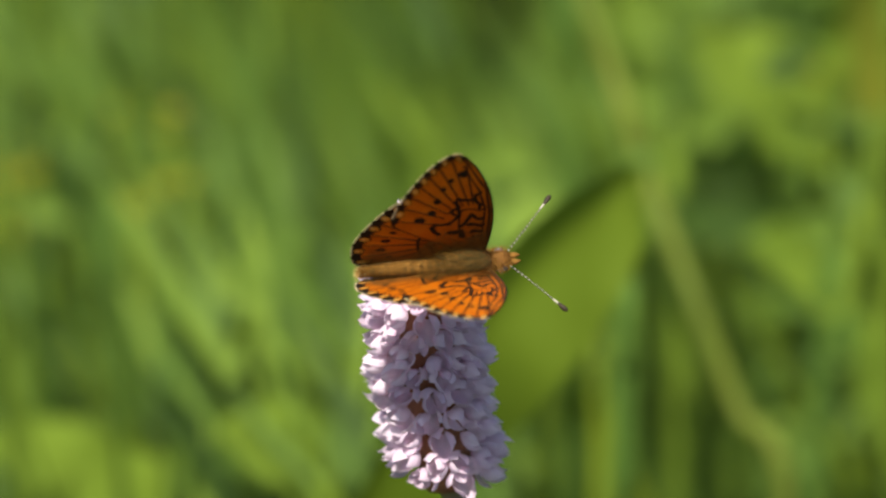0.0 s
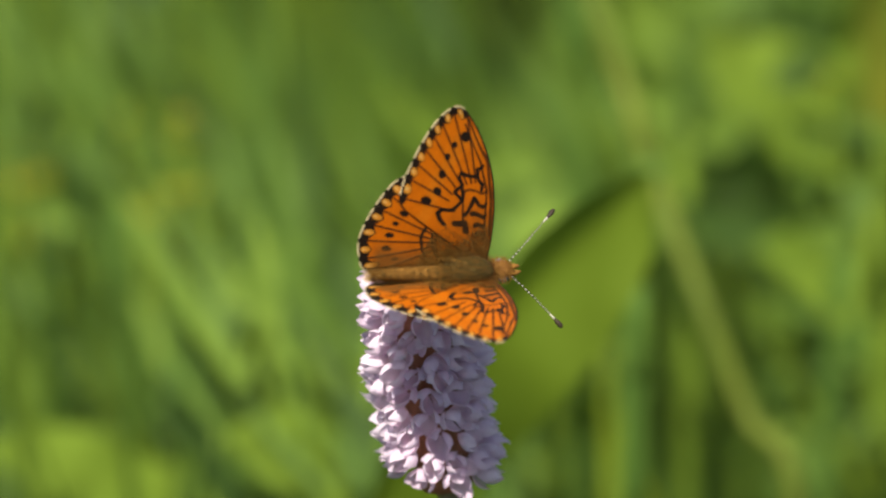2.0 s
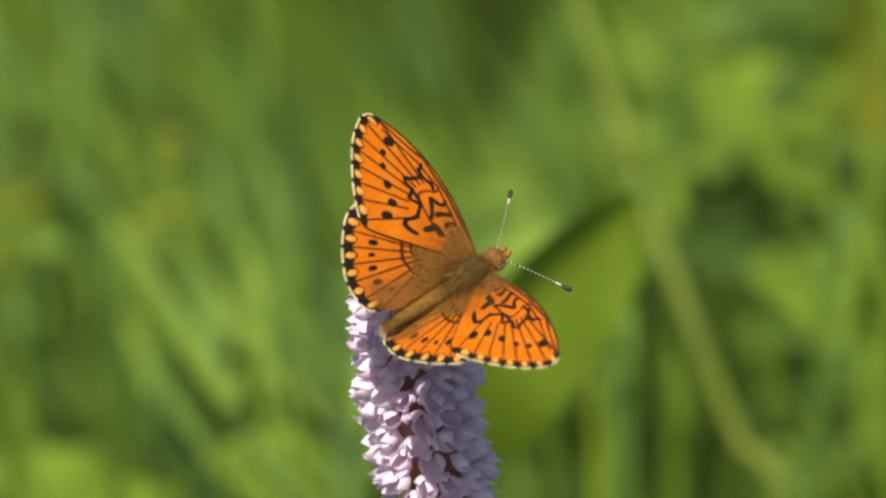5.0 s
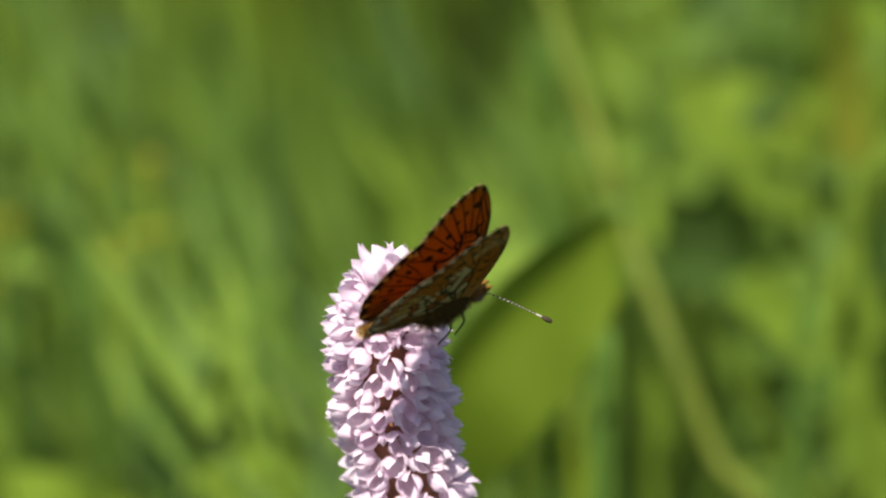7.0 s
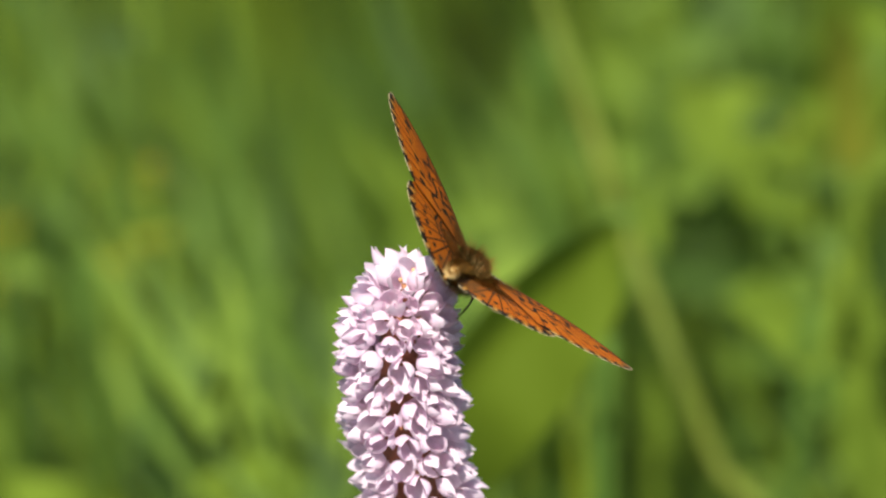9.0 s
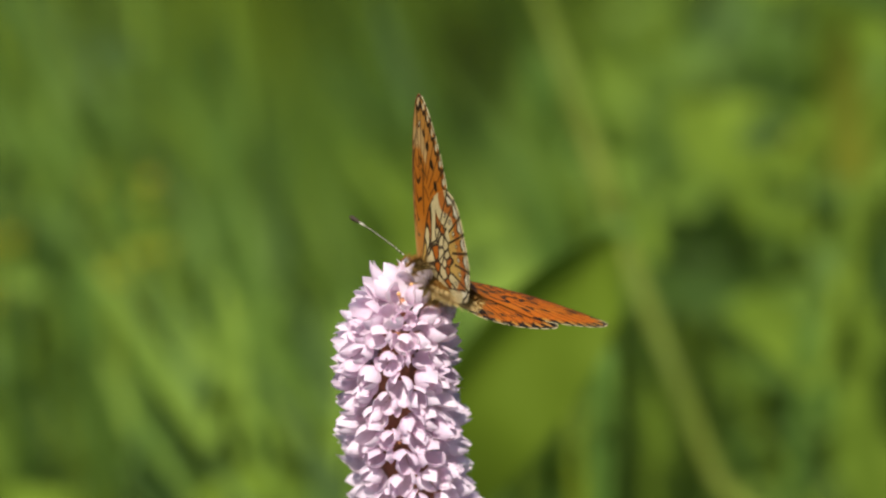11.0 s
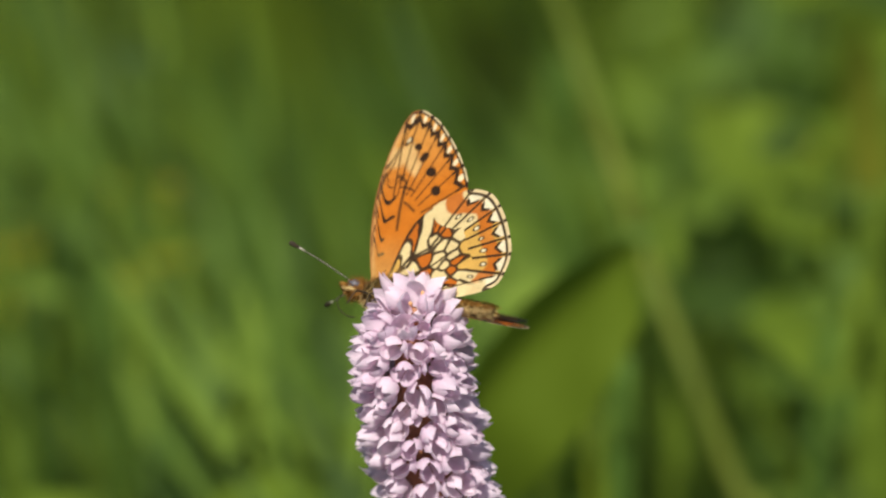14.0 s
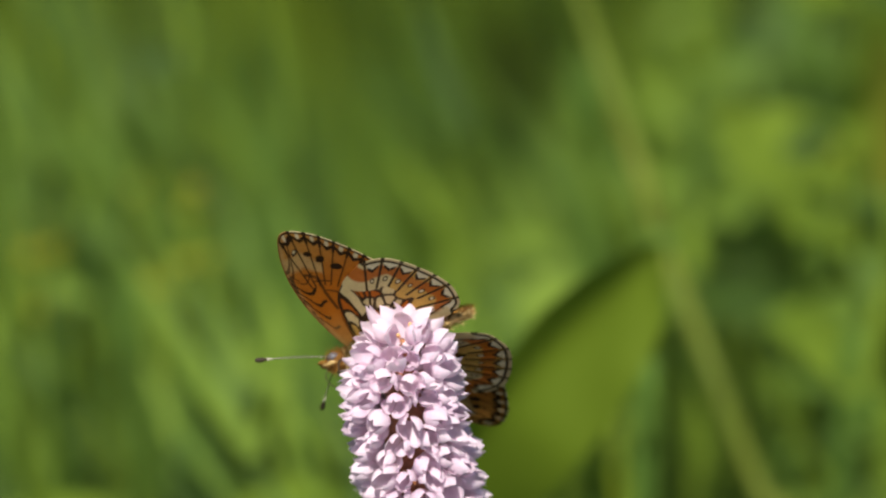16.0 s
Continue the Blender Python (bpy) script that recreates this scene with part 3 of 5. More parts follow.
def fore_pigment(p, rim, under):
    n = len(rim)
    edge = np.array([q for q in rim if q[1] > 102 and q[0] < -50])
    d = np.min(np.hypot(p[:, None, 0] - edge[None, ::2, 0], p[:, None, 1] - edge[None, ::2, 1]), 1)
    costa = gap_to(p, rim[:int(n * 0.44)][::6])
    ends = np.array([edge[int(s * (len(edge) - 1))] for s in (0.0, 0.13, 0.26, 0.39, 0.53, 0.67, 0.82, 0.99)])
    i, c, vein, r = spaces(p, (-18, 84), ends)
    k = np.clip(i, 0, 6)
    wob = marks(5, p, 2.0)
    base_r = np.hypot(p[:, 0], p[:, 1])
    beyond = (r > 64) & ((p[:, 1] > 92) | (p[:, 0] < -40))
    across = c * r * 0.115
    if under:
        q, _ = chart(p, rim, ((0, 0), (-58, 282), (-163, 100)), ((240, 660), (355, 18), (575, 310)), ((225, 520), (240, 330), (275, 150), (320, 40), (355, 18), (430, 70), (500, 150), (560, 260), (575, 310)))
        q[:, 0] += 34 * np.clip((q[:, 1] - 120) / 130, 0, 1) * np.clip((430 - q[:, 0]) / 120, 0, 1)
        ink = (0.030, 0.014, 0.005)
        col = np.tile(np.array((0.52, 0.155, 0.010)), (len(p), 1))
        pale = np.clip((p[:, 1] - 130) / 110, 0, 1) * np.clip(1.35 - d / 120, 0, 1)
        col = paint(col, pale * 0.5, (0.62, 0.36, 0.09))
        col = paint(col, soft(np.abs(d - 66 + 2 * wob), 11, 8) * (k < 3) * 0.6, (0.70, 0.52, 0.22))
        col = paint(col, soft(costa, 9, 6) * 0.6, (0.56, 0.34, 0.13))
        col = paint(col, soft(vein, 1.5) * beyond * 0.9, ink)
        col = lines(col, q, ((3, (240, 540), (262, 330), (300, 170), (342, 60)), (2.5, (250, 500), (285, 300), (318, 150), (362, 55)), (3, (345, 470), (352, 380), (365, 300), (345, 250)),
                             (3, (285, 230), (312, 250)), (3, (305, 265), (345, 282), (360, 268)), (3, (355, 312), (382, 330)), (3, (362, 372), (388, 402))), ink, 0.75)
        col = lines(col, q, ((8, (268, 322), (300, 330), (332, 338)), (6, (262, 390), (285, 382), (305, 408), (330, 418)), (6, (255, 470), (278, 466), (298, 486)), (10, (266, 436)), (5, (272, 265), (285, 280)), (5, (250, 545), (276, 536), (300, 552)), (7, (262, 508))), ink)
        col = lines(col, q, ((15, (450, 333)), (14, (432, 267)), (9, (410, 210), (405, 222)), (8, (383, 172), (388, 180)), (11, (350, 136)), (6, (366, 76), (358, 84))), ink)
        col = lines(col, q, ((5, (350, 133)),), CREAM)
        # pale marks behind dark arrowheads along the outer edge
        col = paint(col, soft(np.hypot(d - 10.5, across * 1.1), 6.0), (0.78, 0.66, 0.40))
        col = paint(col, soft(np.abs(d - 22 + 11 * np.abs(c)), 4.2) * (np.abs(c) < 0.85), ink)
        col = paint(col, soft(vein, 2.6) * (d < 24), ink)
    else:
        q, _ = chart(p, rim, ((0, 0), (-58, 282), (-163, 100)), ((588, 605), (400, 25), (210, 435)), ((585, 500), (580, 380), (540, 220), (470, 80), (400, 25), (340, 65), (270, 130), (215, 230), (200, 330), (210, 435)))
        ink = BLACK
        col = np.tile(np.array(ORANGE), (len(p), 1))
        col = paint(col, soft(np.abs(d - 58 + 2 * wob), 10, 8) * 0.25, (0.56, 0.20, 0.012))
        col = paint(col, soft(vein, 2.0) * beyond * 0.92, (0.03, 0.009, 0.004))
        thin = ((4, (585, 520), (570, 380), (530, 215), (430, 60)), (3.5, (562, 520), (545, 330), (500, 210), (420, 90)), (4, (470, 500), (455, 430), (450, 380), (455, 345), (500, 332), (545, 330)))
        col = lines(col, q, thin, ink, 0.85)
        col = lines(col, q, ((6, (512, 228), (492, 242), (497, 275), (522, 300), (520, 318)), (6, (497, 272), (462, 288), (430, 282), (424, 298), (442, 325), (408, 346)), (6, (440, 330), (450, 372), (432, 392), (408, 414)), (5, (450, 380), (410, 350)),
                             (7, (412, 416), (362, 430), (355, 452), (372, 476), (392, 492))), ink)
        col = lines(col, q, ((7, (460, 432), (478, 420), (490, 396), (500, 364), (520, 384), (548, 382)), (8, (498, 426), (552, 424)), (11, (428, 472), (468, 462), (480, 492)), (8, (518, 468), (552, 462)), (8, (528, 500), (560, 495))), ink)
        col = lines(col, q, ((14, (425, 143), (430, 132)), (10, (390, 182)), (11, (362, 224)), (14, (343, 286)), (15, (330, 356)), (16, (300, 411))), ink)
        # dark outer band with a round pale spot in each space
        col = paint(col, soft(d, 20.5 - 8 * np.abs(c) + wob * 0.3), ink)
        col = paint(col, soft(np.hypot(d - 11.5, across * 0.92), 7.2), (0.58, 0.23, 0.022))
        col = paint(col, soft(np.hypot(d - 10.0, across * 1.2), 3.8) * 0.7, (0.64, 0.42, 0.13))
        dorsum = gap_to(p, rim[int(n * 0.72):][::6])
        col = paint(col, soft(dorsum, 3.4) * (p[:, 0] < -45) * 0.9, ink)
        col = paint(col, soft(costa, 3.4), ink)
        dusk = np.clip(1.45 - base_r / 88, 0, 1) * (0.85 + 0.25 * np.sin(wob * 2.6 + p[:, 0] * 0.2))
        col = paint(col, dusk * 0.8, (0.075, 0.034, 0.007))
    col = paint(col, soft(d, 6.0), ink)
    col = paint(col, soft(d, 2.8) * (np.abs(c) < 0.74), (0.66, 0.53, 0.30))
    if under:
        col = paint(col, soft(costa, 2.4), (0.28, 0.10, 0.025))
        col = paint(col, np.clip(1.1 - base_r / 80, 0, 1) * 0.7, (0.50, 0.29, 0.08))
    return col, np.minimum(vein + 5 * (~beyond), costa)


# cells of the hindwing's underside: c cream, o orange, y yellow, each with its centres on the drawing
CELLS = (("c", (462, 420)), ("c", (512, 388)), ("c", (428, 418)), ("o", (545, 372)), ("o", (432, 448)), ("c", (385, 488), (402, 515), (374, 512)), ("o", (344, 525)), ("c", (333, 566)), ("c", (380, 592), (352, 602)), ("o", (416, 566)),
         ("c", (448, 498)), ("c", (470, 518)), ("c", (475, 565), (470, 588)), ("c", (515, 533)), ("o", (482, 464)), ("c", (531, 567)), ("c", (500, 605)), ("c", (492, 650), (466, 636)),
         ("c", (374, 640), (394, 655)), ("o", (440, 622)), ("c", (511, 445)), ("c", (542, 488)), ("o", (525, 636)), ("c", (552, 668)), ("o", (512, 700)), ("y", (572, 540)), ("o", (545, 598)), ("y", (566, 625)),
         ("y", (300, 600)), ("c", (430, 690), (470, 720)))


def hind_pigment(p, rim, under):
    edge = np.array([q for q in rim if q[0] < -130 and q[1] > -46 or q[0] < -190])
    d = np.min(np.hypot(p[:, None, 0] - edge[None, ::2, 0], p[:, None, 1] - edge[None, ::2, 1]), 1)
    ends = np.array([edge[int(s * (len(edge) - 1))] for s in (0.0, 0.15, 0.30, 0.44, 0.58, 0.72, 0.86, 1.0)])
    i, c, vein, r = spaces(p, (-48, 32), ends)
    k = np.clip(i, 0, 6)
    wob = marks(9, p, 2.0)
    base_r = np.hypot(p[:, 0], p[:, 1])
    cell = [(-4, 6), (-30, 48), (-60, 58), (-80, 42), (-76, 14), (-40, 2), (-4, 6)]
    beyond = r > 30
    across = c * r * 0.20
    if not under:
        col = np.tile(np.array(ORANGE), (len(p), 1))
        col = paint(col, soft(vein, 1.9) * beyond * 0.9, BLACK)
        col = paint(col, soft(gap_to(p, cell), 1.8) * 0.85, BLACK)
        ring = [(-20, 84), (-46, 92), (-68, 82), (-88, 78), (-98, 58), (-106, 36), (-100, 10), (-88, -10), (-66, -22)]
        inner_ring = [(-30, 66), (-58, 72), (-80, 60), (-90, 40), (-86, 16), (-72, 0)]
        col = paint(col, soft(gap_to(p + wob[:, None], ring), 3.2), BLACK)
        col = paint(col, soft(gap_to(p - wob[:, None], inner_ring), 2.6), BLACK)
        sr = np.array([5.0, 6.8, 8.2, 6.0, 8.2, 7.8, 6.2])[k]
        col = paint(col, soft(np.hypot(d - 52 + wob, across * 0.75), sr) * beyond, BLACK)
        col = paint(col, soft(d, 27 - 11 * np.abs(c) + wob * 0.4), BLACK)
        col = paint(col, soft(np.hypot(d - 14.5, across * 0.85), 9.2), (0.58, 0.23, 0.022))
        col = paint(col, soft(np.hypot(d - 11.5, across * 1.1), 4.4) * 0.7, (0.64, 0.42, 0.13))
        dusk = np.clip(1.55 - base_r / 92, 0, 1) * (0.8 + 0.3 * np.sin(wob * 2.4 + p[:, 0] * 0.15))
        col = paint(col, dusk * 0.72, (0.075, 0.036, 0.008))
        inner = np.clip((-p[:, 1] + 18) / 30, 0, 1) * np.clip((p[:, 0] + 200) / 20, 0, 1)
        col = paint(col, inner * 0.8, (0.13, 0.06, 0.012))
    else:
        dark, orange, yellow, cream = (0.036, 0.019, 0.007), (0.47, 0.125, 0.009), (0.60, 0.36, 0.08), (0.68, 0.54, 0.26)
        q, _ = chart(p, rim, ((0, 0), (-125, 134), (-197, -46)), ((280, 645), (570, 335), (620, 755)), ((308, 535), (400, 450), (450, 405), (540, 345), (580, 330), (630, 350), (680, 410), (715, 470), (745, 540), (750, 600), (740, 660), (715, 715), (680, 745), (620, 755), (520, 765)))
        seeds = np.array([xy for t, *ps in CELLS for xy in ps], float)
        owner = np.array([n for n, (t, *ps) in enumerate(CELLS) for _ in ps])
        kind = np.array(["coy".index(t) for t, *_ in CELLS])
        g = np.hypot(q[:, None, 0] - seeds[None, :, 0], q[:, None, 1] - seeds[None, :, 1])
        near = owner[np.argmin(g, 1)]
        first = g.min(1)
        second = np.where(owner[None] == near[:, None], 1e9, g).min(1)
        tone = np.array([cream, orange, yellow])
        col = tone[kind[near]]
        col = paint(col, soft((second - first) / 2, 5.2, 2.0) * 0.95, dark)
        col = lines(col, q, ((3.4, (292, 610), (318, 545), (350, 492), (440, 412), (540, 352)), (3.2, (310, 610), (360, 548), (430, 520), (488, 446), (560, 402)), (3.2, (320, 620), (440, 600), (520, 548)), (3.2, (330, 632), (410, 640), (480, 690), (540, 722)),
                             (3, (352, 490), (372, 540)), (3, (412, 440), (432, 478)), (3, (362, 455), (352, 520), (380, 560))), dark, 0.95)
        # the outer band: pale inside, orange outside, a ringed spot and a white arrowhead in each space
        outer = d < 68 + 2 * wob
        pale = np.array([cream, cream, yellow, yellow, yellow, yellow, cream])[k]
        band = paint(pale, soft(np.abs(d - 30 - 3 * wob), 11 + 3 * np.abs(c), 4) * np.array([0.95, 0.95, 0.95, 0.75, 0.95, 0.95, 0.9])[k], orange)
        ring_r = np.array([6.0, 6.4, 7.2, 5.6, 7.2, 7.0, 6.2])[k]
        spot_gap = np.hypot(d - 48 + wob * 0.6, across * 0.8)
        band = paint(band, soft(spot_gap, ring_r), dark)
        band = paint(band, soft(spot_gap, ring_r - 3.0), (0.74, 0.64, 0.38))
        band = paint(band, ((d < 27 - 12 * np.abs(c)) & (np.abs(c) < 0.72)) * 0.97, (0.76, 0.67, 0.45))
        band = paint(band, soft(np.abs(d - 27 + 13 * np.abs(c)), 3.6) * (np.abs(c) < 0.7), dark)
        band = paint(band, soft(vein, 2.3), dark)
        col = np.where(outer[:, None], band, col)
        col = paint(col, np.clip((-p[:, 1] - 26) / 8, 0, 1) * (p[:, 0] > -185) * 0.9, (0.74, 0.60, 0.30))
        col = paint(col, soft(np.abs(p[:, 1] + 27), 1.2) * (p[:, 0] > -185), dark)
        col = paint(col, np.clip(1.1 - base_r / 40, 0, 1) * 0.8, (0.50, 0.30, 0.08))
        col = paint(col, soft(np.abs(d - 7.5), 2.6), dark)
        col = paint(col, soft(d, 5.4), (0.66, 0.52, 0.28))
        return paint(col, soft(d, 5.0) * (np.abs(c) > 0.8), dark), vein + 5 * (~beyond)
    col = paint(col, soft(d, 6.2), BLACK)
    col = paint(col, soft(d, 2.8) * (np.abs(c) < 0.76), (0.66, 0.53, 0.30))
    return col, vein + 5 * (~beyond)


def wing_mesh(name, points, pigments, spread, side, rows=150, cols=440):
    """A wing of two thin scaled sheets with a closed rim, raised along its veins."""
    rim = rim_curve(points, cols)
    root = np.array([-6.0, 4.0])
    s = (np.linspace(0.0, 1.0, rows) ** 0.9)[:, None, None]
    flat = (root + (rim - root)[None] * s).reshape(-1, 2)
    far = np.tile(np.linspace(0, 1, rows)[:, None], (1, cols)).reshape(-1)
    top, vein = pigments(flat, rim, False)
    low, _ = pigments(flat, rim, True)
    flat = flat @ np.array(spread)
    lift = 5.0 * np.sin(np.clip(np.hypot(*flat.T) / 290, 0, 1) * 3.0) * (1 - 0.3 * far)
    ridge = np.clip(1 - vein / 3.0, 0, 1) * 0.5
    thick = 0.55 * (1 - far ** 8) + 0.12
    up = np.stack([flat[:, 0], flat[:, 1] * side, lift + thick + ridge], 1)
    dn = np.stack([flat[:, 0], flat[:, 1] * side, lift - thick - ridge * 0.6], 1)
    verts = np.concatenate([up, dn]) * WING_UNIT
    n = rows * cols
    i = np.arange(rows - 1)[:, None] * cols + np.arange(cols - 1)[None]
    q = np.stack([i, i + cols, i + cols + 1, i + 1], 2).reshape(-1, 4)
    if side < 0:
        q = q[:, ::-1]
    r = (rows - 1) * cols + np.arange(cols - 1)
    rimq = np.stack([r, r + n, r + n + 1, r + 1], 1)
    if side < 0:
        rimq = rimq[:, ::-1]
    faces = np.concatenate([q, q[:, ::-1] + n, rimq]).astype(np.int32)
    me = bpy.data.meshes.new(name)
    me.vertices.add(len(verts))
    me.vertices.foreach_set("co", verts.astype(np.float32).ravel())
    me.loops.add(faces.size)
    me.loops.foreach_set("vertex_index", faces.ravel())
    me.polygons.add(len(faces))
    me.polygons.foreach_set("loop_start", np.arange(len(faces), dtype=np.int32) * 4)
    me.polygons.foreach_set("use_smooth", np.ones(len(faces), dtype=bool))
    me.update(calc_edges=True)
    a = me.attributes.new("pigment", "FLOAT_COLOR", "POINT")
    rgba = np.ones((len(verts), 4), np.float32)
    rgba[:, :3] = np.concatenate([top, low])
    a.data.foreach_set("color", rgba.ravel())
    me.materials.append(WING)
    me.validate()
    return me


forewing_l = part("forewing", wing_mesh("forewing", FORE_RIM, fore_pigment, FORE_DRAW, 1), butterfly, "orange forewing with black spots and veins")
forewing_r = part("forewing", wing_mesh("forewing", FORE_RIM, fore_pigment, FORE_DRAW, -1), butterfly, "orange forewing with black spots and veins")
hindwing_l = part("hindwing", wing_mesh("hindwing", HIND_RIM, hind_pigment, HIND_DRAW, 1), butterfly, "orange hindwing with a cream mosaic underside")
hindwing_r = part("hindwing", wing_mesh("hindwing", HIND_RIM, hind_pigment, HIND_DRAW, -1), butterfly, "orange hindwing with a cream mosaic underside")


def hinge(base, side, raise_, forward):
    """A wing's pose on the body: raised by so many degrees and swept forward by so many."""
    at = Vector((base[0], base[1] * side, base[2])) * WING_UNIT
    return Matrix.Translation(at) @ Matrix.Rotation(radians(raise_ * side), 4, "X") @ Matrix.Rotation(radians(-forward * side), 4, "Z")


def swollen(path, radii, sides=20, flat=1.0):
    v, f = tube([Vector(p) * UNIT for p in path], [r * UNIT for r in radii], sides)
    return v, f


def hairs(path, radii, count, length, seed, back=0.6, thin=0.55):
    """Short hairs standing on a swollen body and combed backward."""
    rng = random.Random(seed)
    store = ([], [])
    for i in range(count):
        k = rng.uniform(0.02, 0.98) * (len(path) - 1)
        j = int(k)
        p = Vector(path[j]).lerp(Vector(path[j + 1]), k - j)
        r = radii[j] + (radii[j + 1] - radii[j]) * (k - j)
        a = rng.uniform(0, 2 * math.pi)
        out = Vector((0, math.cos(a), math.sin(a)))
        d = (out + Vector((-back + rng.gauss(0, 0.25), rng.gauss(0, 0.25), rng.gauss(0, 0.25)))).normalized()
        root = p + out * r * 0.92
        side = d.cross(out).normalized() * thin if d.cross(out).length > 1e-3 else Vector((0, thin, 0))
        h = length * rng.uniform(0.5, 1.2)
        bend = root + d * h * 0.6 + Vector((-0.1 * h, 0, 0.03 * h))
        add(store, [(root - side) * UNIT, (root + side) * UNIT, (bend + side * 0.6) * UNIT, (bend - side * 0.6) * UNIT, (root + d * h + Vector((-0.2 * h, 0, 0))) * UNIT], [(0, 1, 2, 3), (3, 2, 4)])
    return store


def root_fur(name, wing, side, reach, spread, count, seed, material, label):
    """Long soft hairs lying on a wing's upper side, combed outward from its root."""
    rng = random.Random(seed)
    store = ([], [])
    for i in range(count):
        r = reach * rng.random() ** 0.7
        a = radians(rng.uniform(*spread))
        at = Vector((math.cos(a) * r, math.sin(a) * r * side, 1.6 + 4.0 * math.sin(min(1, r / 290) * 3)))
        turn = a + rng.gauss(0, 0.25)
        h = rng.uniform(14, 34) * (1.2 - 0.6 * r / reach)
        d = Vector((math.cos(turn), math.sin(turn) * side, rng.uniform(0.05, 0.45))).normalized()
        w = Vector((-math.sin(turn), math.cos(turn) * side, 0)) * 0.55
        add(store, [(at - w) * UNIT, (at + w) * UNIT, (at + d * h * 0.6 + w * 0.6) * UNIT, (at + d * h) * UNIT], [(0, 1, 2), (0, 2, 3)])
    part(name, mesh_of(name, store[0], store[1], material), wing, label)


THORAX = ([(-42, 0, 0), (-34, 0, 1), (-15, 0, 2), (8, 0, 2), (30, 0, 1), (48, 0, 0), (56, 0, -1)], [6, 22, 29, 31, 27, 17, 6])
ABDOMEN = ([(-30, 0, 2), (-50, 0, 4), (-80, 0, 8), (-115, 0, 14), (-150, 0, 20), (-185, 0, 25), (-202, 0, 27)], [14, 15, 15, 14, 12, 9, 4])
HEAD = ([(52, 0, -1), (60, 0, -2), (74, 0, -3), (86, 0, -4), (93, 0, -5)], [10, 16, 18, 14, 5])
for k, (wing, side) in enumerate(((forewing_l, 1), (forewing_r, -1))):
    root_fur("root_fur", wing, side, 70, (95, 165), 420, 40 + k, FUR_MID, "russet hairs on the wing root")
for k, (wing, side) in enumerate(((hindwing_l, 1), (hindwing_r, -1))):
    root_fur("root_fur", wing, side, 112, (132, 186), 1000, 50 + k, FUR_OLIVE, "olive-brown hairs on the wing root")
thorax = part("thorax", mesh_of("thorax", *swollen(*THORAX), FUR_DARK), butterfly, "furry dark brown thorax")
part("fur", mesh_of("fur", *hairs(*THORAX, 4500, 28, 1, 1.3, 0.32), FUR_DARK), thorax)
part("back_fur", mesh_of("back_fur", *hairs(*THORAX, 1200, 44, 9, 1.8, 0.3), FUR_OLIVE), thorax, "long russet back hairs")
part("collar_fur", mesh_of("collar_fur", *hairs([(36, 0, 0), (48, 0, 0), (58, 0, -1)], [20, 16, 12], 800, 18, 7, 0.4, 0.32), FUR_TAN), thorax, "orange-tan collar hairs")
abdomen = part("abdomen", mesh_of("abdomen", *swollen(*ABDOMEN), FUR_MID), butterfly, "slender tan abdomen with fine hair")
part("fur", mesh_of("fur", *hairs(*ABDOMEN, 2600, 13, 2, 1.3, 0.35), FUR_OLIVE), abdomen)
for k in range(9):
    at = [(-52 - 16 * k + j, 0, 4.2 + 2.35 * k) for j in (-5, -2.5, 0, 2.5, 5)]
    wide = 19.2 - 0.95 * k
    part("segment", mesh_of("segment", *hairs(at, [wide] * 5, 150, 9, 60 + k, 1.3, 0.35), FUR_DARK), abdomen, "dark brown hair ring of the abdomen")
part("belly", mesh_of("belly", *swollen([(p[0], 0, p[2] - 4.0) for p in ABDOMEN[0]], [r * 0.85 for r in ABDOMEN[1]]), BELLY), abdomen, "pale buff underside of the abdomen")
part("belly_fur", mesh_of("belly_fur", *hairs([(p[0], 0, p[2] - 7) for p in ABDOMEN[0]], [r * 0.85 for r in ABDOMEN[1]], 1500, 12, 12, 0.9), BELLY), abdomen, "yellowish tan belly hairs")
part("chest_fur", mesh_of("chest_fur", *hairs([(p[0], 0, p[2] - 9) for p in THORAX[0]], [r * 0.88 for r in THORAX[1]], 1600, 20, 13, 0.4), BELLY), thorax, "yellowish tan chest hairs")
part("side_fur", mesh_of("side_fur", *hairs([(p[0], 0, p[2] + 2) for p in THORAX[0]], [r * 0.98 for r in THORAX[1]], 500, 34, 14, 0.5, 0.4), FUR_TAN), thorax, "loose orange-brown hairs")
head = part("head", mesh_of("head", *swollen(*HEAD), FUR_TAN), butterfly, "small furry orange-brown head")
part("fur", mesh_of("fur", *hairs(*HEAD, 800, 14, 3, -0.3), FUR_MID), head)
for side in (1, -1):
    part("eye", mesh_of("eye", *swollen([(66, 9 * side, -3), (68, 12 * side, -3), (75, 14 * side, -3), (83, 12 * side, -4), (85, 9 * side, -4)], [2, 7, 9, 7, 2], 16), EYE_STUFF), head, "round grey compound eye")
    part("palp", mesh_of("palp", *swollen([(80, 5 * side, -8), (93, 6 * side, -6), (105, 6 * side, -3), (113, 5 * side, -1)], [5, 6.5, 5.0, 1.5], 10), FUR_MID), head, "furry orange-brown palp")
    part("cheek", mesh_of("cheek", *swollen([(66, 11 * side, -13), (76, 13 * side, -14), (88, 9 * side, -13), (101, 6 * side, -10)], [2, 4.5, 4.5, 1.5], 10), BELLY), head, "cream band of scales under the eye")


def ant_rest(side):
    return Vector((80, 88 * side, 42)).normalized()


